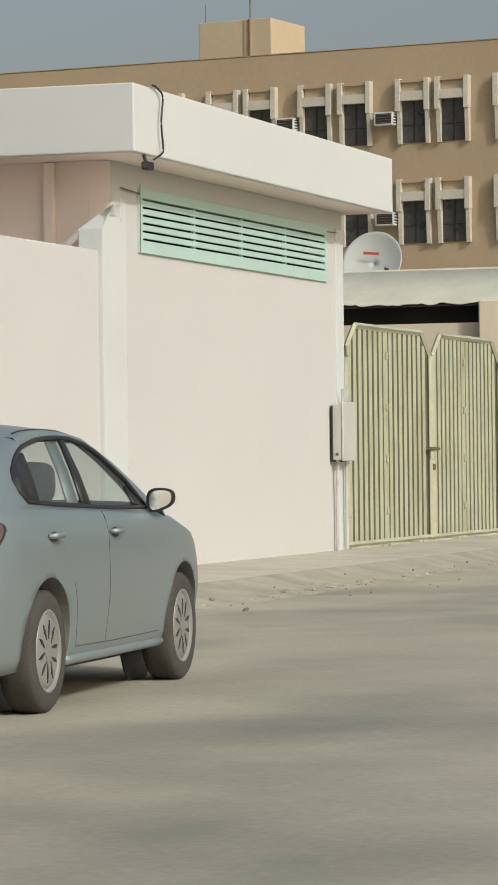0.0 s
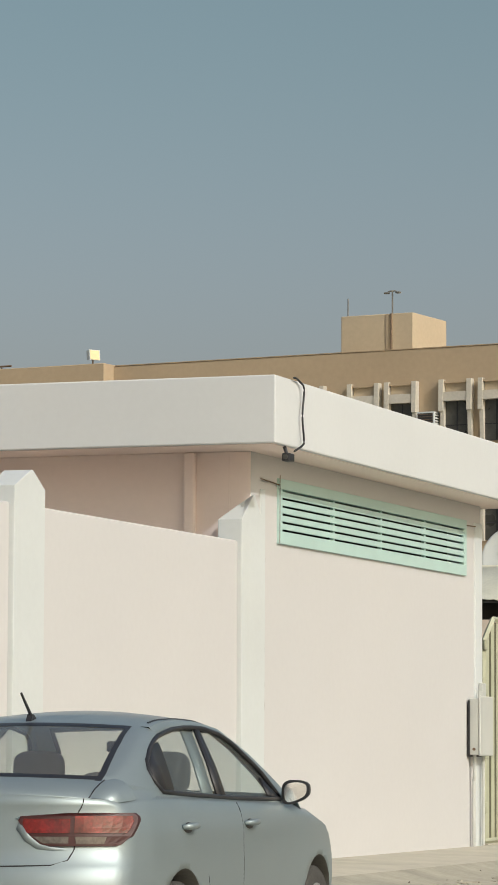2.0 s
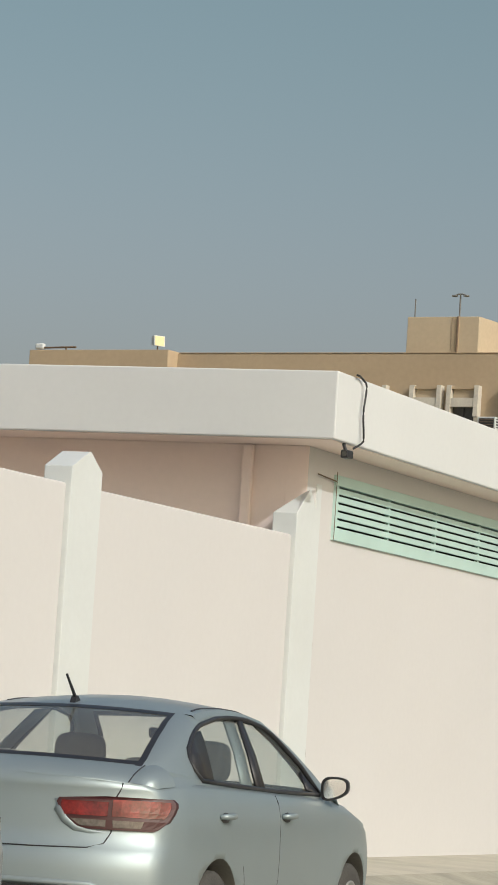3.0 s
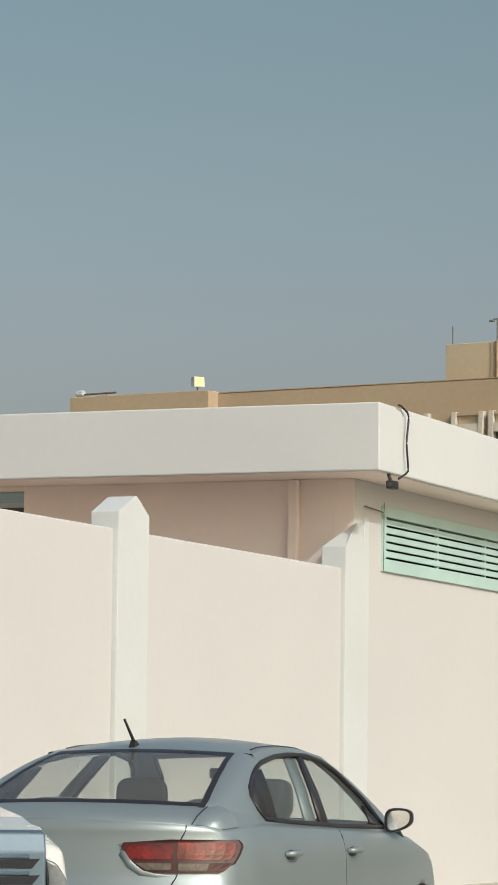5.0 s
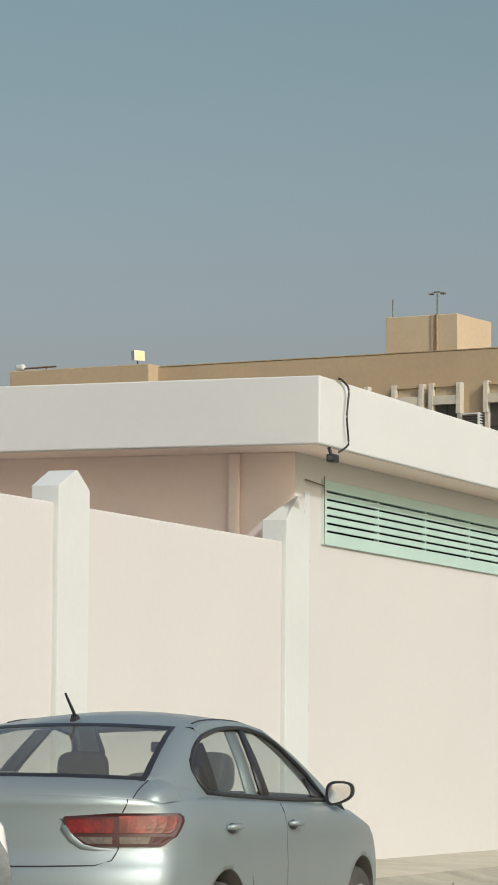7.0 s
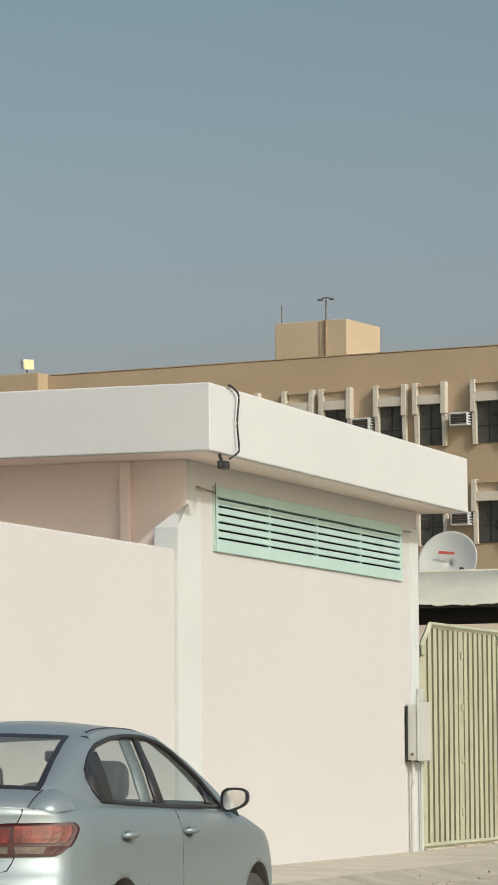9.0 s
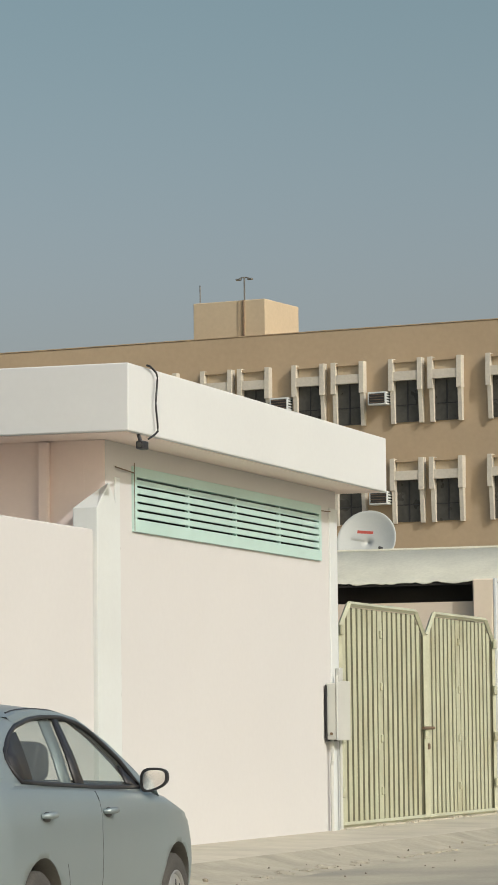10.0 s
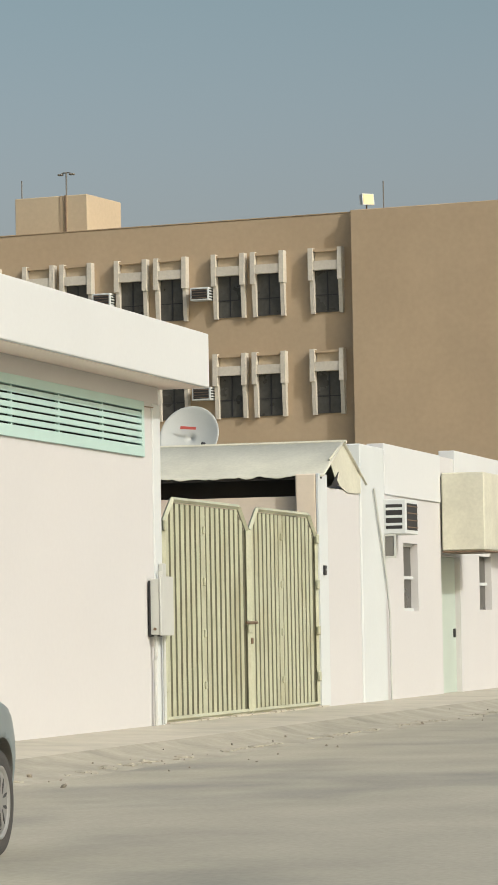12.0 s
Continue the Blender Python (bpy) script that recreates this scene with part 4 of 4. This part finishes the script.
# rear pillars: one rounded skin from the rear window's seal round to the side window
for side in (1, -1):
    bm = bmesh.new()
    rows = []
    for k in range(-1, 12):
        j = min(max(k, 0), 10)
        (cy, cz), (iy, iz) = OUTER[10 + j], INNER[10 + j]
        seal, edge = rear_at(side * 0.848, j / 10), Vector((side * glasshouse_x(iy, iz), iy, iz))
        turn = Vector((side * (glasshouse_x(cy, cz) + 0.012), cy - 0.01, cz + 0.006))
        foot = 1.0 if k < 0 else 0.0
        rows.append([bm.verts.new(seal * (1 - q) ** 2 + turn * 2 * q * (1 - q) + edge * q * q + Vector((side * 0.32 * q * (1 - q), 0, -0.075)) * foot + Vector((0, 0.07, -0.004)) * (k > 10)) for q in [i / 9 for i in range(10)]])
    for a, b in zip(rows, rows[1:]):
        for k in range(9):
            bm.faces.new((a[k], a[k + 1], b[k + 1], b[k]))
    part("rear_pillar", bm, SILVER, car, "rounded silver rear pillar", smooth=True)
    # quarter panel's top, from the boot's side edge down to the shoulder
    bm = bmesh.new()
    rows = []
    for dy, dz in [(-0.05, -0.012)] + REAR_DROPS[:4]:
        p = rear_at(side * 0.87, 0.03) + Vector((0, -dy, -dz))
        y = max(p.y, -0.69)
        o = Vector((side * 0.915 * curve(HALF, y), y, curve(SHOULDER, y) - 0.012))
        c = Vector((o.x * 0.97, (p.y + o.y) / 2, p.z - 0.006))
        line = [p * (1 - q) ** 2 + c * 2 * q * (1 - q) + o * q * q for q in [i / 7 for i in range(8)]]
        rows.append([bm.verts.new((v.x, max(v.y, rear_point(abs(v.x), 1.03).y + 0.004), v.z)) for v in line])
    for a, b in zip(rows, rows[1:]):
        for k in range(7):
            bm.faces.new((a[k], a[k + 1], b[k + 1], b[k]))
    part("quarter_top", bm, SILVER, car, smooth=True)
front_at = screen(A_LINE[::-1], 0.20, 0.08, 1, "windscreen", CARGLASS)
# roof, between the two screens' upper edges
bm = bmesh.new()
rows = []
cols = [-1 + k / 8 for k in range(17)]
for j in range(13):
    q = j / 12
    row = []
    for c in cols:
        y = RAIL[0][0] + (RAIL[-1][0] - RAIL[0][0]) * q
        back, front = -0.07 * (1 - c * c), 0.08 * (1 - c * c)
        z = curve(RAIL, y)
        x = glasshouse_x(y, z) * c
        crown = 0.022 + 0.028 * math.sin(math.pi * q) ** 0.7
        row.append(bm.verts.new((x, y + back * (1 - q) + front * q, z + crown * (1 - c * c))))
    rows.append(row)
for a, b in zip(rows, rows[1:]):
    for k in range(16):
        bm.faces.new((a[k], a[k + 1], b[k + 1], b[k]))
part("roof", bm, SILVER, car, "silver roof panel", smooth=True)
for side in (-1, 1):
    part("roof_gutter", tubed([(side * glasshouse_x(0.46 + 1.08 * k / 10, curve(RAIL, 0.46 + 1.08 * k / 10)) * 0.93, 0.46 + 1.08 * k / 10, curve(RAIL, 0.46 + 1.08 * k / 10) + 0.006) for k in range(11)], 0.006, 5), BLACK, car)
# aerial
aerial = part("aerial_base", prism([(0.28, 1.418), (0.38, 1.428), (0.33, 1.458), (0.31, 1.460)], "x", -0.10, -0.07), BLACK, car)
part("aerial_rod", tubed([(-0.085, 0.315, 1.458), (-0.08, 0.16, 1.565)], [0.010, 0.007], 6), BLACK, aerial)


def tail_patch(rows_, mat, name, off, parent, ncol=8, side=1):
    """A raised piece on the tail, from rows of (height, inner x, outer x)."""
    bm = bmesh.new()
    front, back = [], []
    for z, x0, x1 in rows_:
        xs_ = [x0 + (x1 - x0) * k / ncol for k in range(ncol + 1)]
        front.append([bm.verts.new(Vector((side * x, rear_point(x, z, off).y, z))) for x in xs_])
        back.append([bm.verts.new(Vector((side * x, rear_point(x, z, -0.03).y, z))) for x in xs_])
    for g in (front, back):
        for a, b in zip(g, g[1:]):
            for k in range(ncol):
                bm.faces.new((a[k], a[k + 1], b[k + 1], b[k]))
    rim_f = front[0] + [r[-1] for r in front[1:-1]] + front[-1][::-1] + [r[0] for r in front[-2:0:-1]]
    rim_b = back[0] + [r[-1] for r in back[1:-1]] + back[-1][::-1] + [r[0] for r in back[-2:0:-1]]
    for k in range(len(rim_f)):
        bm.faces.new((rim_f[k], rim_f[(k + 1) % len(rim_f)], rim_b[(k + 1) % len(rim_b)], rim_b[k]))
    return part(name, bm, mat, parent)


for side in (1, -1):
    lamp_ob = tail_patch([(0.812, 0.45, 0.735), (0.822, 0.40, 0.755), (0.86, 0.345, 0.79), (0.90, 0.31, 0.805), (0.935, 0.29, 0.812), (0.955, 0.30, 0.808), (0.972, 0.52, 0.79)], LAMPDARK, "tail_lamp", 0.010, car, 12, side)
    tail_patch([(0.876, 0.335, 0.535), (0.90, 0.322, 0.535), (0.925, 0.312, 0.535), (0.944, 0.318, 0.535)], LAMPRED, "red_lens", 0.014, lamp_ob, 6, side)
    tail_patch([(0.876, 0.555, 0.775), (0.90, 0.555, 0.788), (0.93, 0.555, 0.795), (0.958, 0.555, 0.79)], LAMPRED, "red_lens", 0.014, lamp_ob, 6, side)
    tail_patch([(0.826, 0.415, 0.53), (0.842, 0.39, 0.53), (0.858, 0.365, 0.53)], LAMPCLEAR, "clear_lens", 0.014, lamp_ob, 6, side)
    tail_patch([(0.824, 0.565, 0.685), (0.858, 0.56, 0.695)], LAMPCLEAR, "clear_lens", 0.014, lamp_ob, 4, side)
    tail_patch([(0.385, 0.42, 0.64), (0.42, 0.40, 0.62)], LAMPRED, "reflector", 0.04, car, 6, side)
    lip = [rear_point(x, z, -0.012) for x, z in ((0.305, 0.962), (0.285, 0.94), (0.295, 0.905), (0.335, 0.852), (0.385, 0.815), (0.46, 0.798), (0.55, 0.793), (0.64, 0.797))]
    part("lamp_surround", tubed([Vector((side * p.x, p.y, p.z)) for p in lip], [0.004, 0.020, 0.026, 0.026, 0.024, 0.018, 0.010, 0.003], 12), SILVER, car, smooth=True)
    # boot lid gap
    gap = [(0.588, 1.04), (0.575, 1.0), (0.56, 0.965), (0.555, 0.80), (0.53, 0.745), (0.46, 0.722), (0.2, 0.715), (0.0, 0.713)]
    pts = []
    for (a, b), (c, d) in zip(gap, gap[1:]):
        pts += [Vector((side * (a + (c - a) * k / 5), rear_point(a + (c - a) * k / 5, b + (d - b) * k / 5, 0.0).y, b + (d - b) * k / 5)) for k in range(5)]
    part("boot_gap", tubed(pts, 0.0035, 5), BLACK, body)
    pts = [rear_at(side * c, 0.03) + Vector((0, -dy, 0.001 - dz)) for c, (dy, dz) in zip((0.868, 0.868, 0.862, 0.855), REAR_DROPS)]
    part("boot_gap", tubed(pts, 0.0035, 5), BLACK, body)
tail_patch([(0.22, 0.0, 0.66), (0.30, 0.0, 0.68), (0.40, 0.0, 0.66), (0.47, 0.0, 0.60), (0.515, 0.0, 0.54), (0.53, 0.0, 0.46)], BLACK, "bumper_insert", 0.03, car, 8, 1)
tail_patch([(0.22, 0.0, 0.66), (0.30, 0.0, 0.68), (0.40, 0.0, 0.66), (0.47, 0.0, 0.60), (0.515, 0.0, 0.54), (0.53, 0.0, 0.46)], BLACK, "bumper_insert", 0.03, car, 8, -1)
pts = [Vector((x, rear_point(abs(x), 0.548 - 0.12 * max(0, abs(x) - 0.5) / 0.2, 0.004).y, 0.548 - 0.12 * max(0, abs(x) - 0.5) / 0.2)) for x in [-0.7 + 0.05 * k for k in range(29)]]
part("bumper_ridge", tubed(pts, 0.018, 6), SILVER, car, smooth=True)
# wheels
def wheel(at, parent):
    w = thing("wheel", "", "")
    w.parent, w.matrix_basis = parent, at
    bm = bmesh.new()
    outline = [(0.205, -0.085), (0.25, -0.092), (0.29, -0.088), (0.308, -0.07), (0.312, -0.03), (0.312, 0.03), (0.308, 0.07), (0.29, 0.088), (0.25, 0.092), (0.205, 0.085)]
    ring = []
    for k in range(48):
        a_ = k * math.pi / 24
        ring.append([bm.verts.new((x, r * math.cos(a_), r * math.sin(a_))) for r, x in outline])
    for k in range(48):
        p, q = ring[k], ring[(k + 1) % 48]
        for j in range(len(outline) - 1):
            bm.faces.new((p[j], p[j + 1], q[j + 1], q[j]))
    tyre = part("tyre", bm, RUBBER, w, "dusty black tyre", smooth=True)
    bm = bmesh.new()
    add_tube(bm, [(0.05, 0, 0), (0.058, 0, 0)], 0.2, 36)
    part("rim_back", bm, BLACK, w)
    bm = bmesh.new()
    prof = [(0.208, 0.06), (0.212, 0.088), (0.203, 0.092), (0.19, 0.078), (0.18, 0.07)]
    ring = []
    for k in range(40):
        a_ = k * math.pi / 20
        ring.append([bm.verts.new((x, r * math.cos(a_), r * math.sin(a_))) for r, x in prof])
    for k in range(40):
        p, q = ring[k], ring[(k + 1) % 40]
        for j in range(len(prof) - 1):
            bm.faces.new((p[j], p[j + 1], q[j + 1], q[j]))
    rim = part("rim", bm, HUB, w, "silver hubcap rim", smooth=True)
    cap = part("hubcap", tubed([(0.06, 0, 0), (0.075, 0, 0), (0.084, 0, 0), (0.086, 0, 0)], [0.196, 0.194, 0.15, 0.06], 40), HUB, w, "dusty silver plastic hubcap", smooth=True)
    for k in range(10):
        a_ = (k // 2) * 2 * math.pi / 5 + (0.2 if k % 2 else -0.2)
        lean = 0.016 if k % 2 else -0.016
        bm = prism([(0.062, -0.005), (0.12, -0.013 + lean), (0.158, lean * 1.3), (0.12, 0.011 + lean), (0.062, 0.004)], "x", 0.080, 0.0875)
        bmesh.ops.rotate(bm, verts=bm.verts, cent=(0, 0, 0), matrix=Matrix.Rotation(a_, 3, "X"))
        part("slot", bm, BLACK, cap)
    part("hub", tubed([(0.06, 0, 0), (0.09, 0, 0)], 0.05, 16), HUB, w)
    return w
for y in (0.0, 2.6):
    for side in (1, -1):
        wheel(pose(side * 0.755, y, 0.312, 0, 0, 0 if side > 0 else 180) @ pose(0, 0, 0, 20 + 31 * y + 9 * side), car)
        bm = bmesh.new()
        add_prism(bm, [(y + 0.364 * math.cos(k * math.pi / 12), 0.318 + 0.364 * math.sin(k * math.pi / 12)) for k in range(24)], "x", side * 0.556, side * 0.566)
        part("arch_liner", bm, BLACK, car)
part("underbody", boxed(-0.6, 0.6, -0.7, 3.1, 0.165, 0.198), BLACK, car)
# cabin
def seat(x, y, width, top, parent, name):
    bm = boxed(x - width / 2, x + width / 2, y - 0.07, y + 0.07, 0.45, top, 0.05, 3)
    for v in bm.verts:
        v.co.y -= (v.co.z - 0.45) * 0.28
    s = part(name, bm, CABIN, parent, "dark grey seat", smooth=True)
    return s
def headrest(x, y, z0, z1, width, parent):
    bm = bmesh.new()
    bmesh.ops.create_uvsphere(bm, u_segments=20, v_segments=12, radius=1)
    for v in bm.verts:
        q = [abs(c) ** 0.55 * (1 if c > 0 else -1) for c in v.co]
        v.co = Vector((x + q[0] * width / 2, y + q[1] * 0.055, (z0 + z1) / 2 + q[2] * (z1 - z0) / 2))
    part("headrest", bm, CABIN, parent, smooth=True)
rear_seat = seat(0, 0.30, 1.25, 1.03, car, "rear_seat")
for x in (-0.42, 0.42):
    headrest(x, 0.10, 1.02, 1.165, 0.29, rear_seat)
for x in (-0.36, 0.36):
    fs = seat(x, 1.42, 0.44, 1.05, car, "front_seat")
    headrest(x, 1.22, 1.04, 1.27, 0.29, fs)
part("parcel_shelf", boxed(-0.68, 0.68, -0.30, 0.12, 1.0, 1.02), CABIN, car)
part("dashboard", boxed(-0.70, 0.70, 1.95, 2.3, 0.6, 0.98, 0.05, 2), CABIN, car)
part("interior_mirror", boxed(-0.11, 0.11, 1.62, 1.64, 1.265, 1.325, 0.01), BLACK, car)


# ---- white off-road car in front, facing the street ----
SUVWHITE = material("white_car_paint", (0.78, 0.77, 0.72), 0.25, vary=0.02, scale=2, bump=0, coat=0.7)
SUVGRILLE = material("blue_grey_grille", (0.10, 0.15, 0.19), 0.45, metal=0.2, vary=0.06, bump=0)
SLOT = material("grille_slot_black", (0.022, 0.024, 0.028), 0.9, vary=0.1, bump=0)
HEADLAMP = material("clear_headlamp", (0.15, 0.17, 0.178), 0.35, metal=0.0, vary=0.2, scale=18, fine=60, bump=0, coat=0.2)
suv = thing("offroad_car", "white off-road car with a barred blue-grey grille", "car", at=pose(-5.469, 9.458, 0, 0, 0, 34) @ Matrix.Diagonal((1, 1, 0.962, 1)))
def rounded_profile(name, outline, half, bevel, mat, parent, label=""):
    bm = prism(outline, "x", -half, half)
    bmesh.ops.recalc_face_normals(bm, faces=bm.faces)
    bmesh.ops.bevel(bm, geom=[e for e in bm.edges], offset=bevel, segments=4, profile=0.6, affect="EDGES")
    return part(name, bm, mat, parent, label, smooth=True)
sbody = rounded_profile("body", [(0.0, 0.40), (-0.02, 0.75), (0.03, 0.99), (0.14, 1.09), (0.6, 1.15), (1.25, 1.19), (4.5, 1.12), (4.6, 0.6), (4.5, 0.35)], 0.94, 0.075, SUVWHITE, suv)
part("bonnet", prism([(-0.015, 1.055), (0.10, 1.118), (0.6, 1.175), (1.2, 1.205), (1.2, 1.17), (0.6, 1.14), (0.1, 1.08)], "x", -0.862, 0.862), SUVWHITE, suv, "white bonnet with a lipped front edge", smooth=False)
rounded_profile("cabin", [(1.15, 1.15), (1.95, 1.74), (2.4, 1.82), (4.3, 1.78), (4.5, 1.15)], 0.78, 0.06, SUVWHITE, suv)
part("windscreen", prism([(1.30, 1.24), (1.93, 1.70), (1.90, 1.72), (1.27, 1.25)], "x", -0.68, 0.68), DARKGLASS, suv)
for side in (-1, 1):
    a_, b_ = sorted((side * 0.775, side * 0.79))
    part("side_window", prism([(1.7, 1.25), (2.1, 1.66), (4.2, 1.66), (4.3, 1.25)], "x", a_, b_), DARKGLASS, suv)
grille = rounded_profile("grille", [(-0.03, 0.66), (-0.075, 0.70), (-0.085, 0.86), (-0.075, 1.03), (-0.05, 1.09), (-0.012, 1.10), (-0.012, 0.66)], 0.845, 0.01, SUVGRILLE, suv, "blue-grey barred grille")
grille.location.z = 0.042
for k in range(6):
    z = 0.70 + 0.0545 * k
    y = curve([(0.66, -0.03), (0.70, -0.075), (0.86, -0.085), (1.03, -0.075), (1.09, -0.05)], z + 0.012)
    part("slot", prism([(-0.80, z), (-0.825, z + 0.03), (-0.70, z + 0.026), (0.70, z + 0.026), (0.825, z + 0.032), (0.80, z)], "y", y - 0.005, y + 0.01), SLOT, grille)
    part("bar", tubed([(-0.79, y, z + 0.038), (-0.5, y - 0.006, z + 0.037), (0.5, y - 0.006, z + 0.037), (0.79, y, z + 0.038)], 0.008, 8), SUVGRILLE, grille, smooth=True)
for side in (-1, 1):
    bm = prism([(side * x, z) for x, z in ((0.853, 0.70), (0.915, 0.71), (0.932, 0.78), (0.932, 0.90), (0.917, 0.98), (0.885, 1.03), (0.842, 1.05), (0.853, 0.98))], "y", -0.055, 0.03)
    bmesh.ops.recalc_face_normals(bm, faces=bm.faces)
    bmesh.ops.bevel(bm, geom=list(bm.edges), offset=0.012, segments=3, profile=0.6, affect="EDGES")
    hl = part("headlamp", bm, HEADLAMP, suv, "slim upright clear headlamp", smooth=True)
    for z in (0.755, 0.81):
        part("bulb_reflector", tubed([(side * 0.882, -0.045, z), (side * 0.882, -0.064, z)], [0.022, 0.016], 14), HUB, hl, smooth=True)
    part("lamp_rim", tubed([(side * 0.852, -0.06, 0.70), (side * 0.854, -0.06, 0.98), (side * 0.843, -0.05, 1.05)], 0.005, 6), BLACK, hl)
    part("side_badge", boxed(*sorted((side * 0.942, side * 0.962)), 0.25, 0.33, 0.985, 1.02, 0.008), CHROME, suv)
    for y in (0.85, 3.65):
        w_ = thing("wheel", "", "")
        w_.parent, w_.matrix_basis = suv, pose(side * 0.83, y, 0.38)
        part("tyre", tubed([(-0.12, 0, 0), (-0.11, 0, 0), (0.11, 0, 0), (0.12, 0, 0)], [0.33, 0.38, 0.38, 0.33], 36), RUBBER, w_)
        part("rim", tubed([(-0.125, 0, 0), (0.125, 0, 0)], 0.22, 24), HUB, w_)
part("bumper", boxed(-0.95, 0.95, -0.12, 0.1, 0.36, 0.62, 0.06, 3), SUVWHITE, suv, smooth=True)
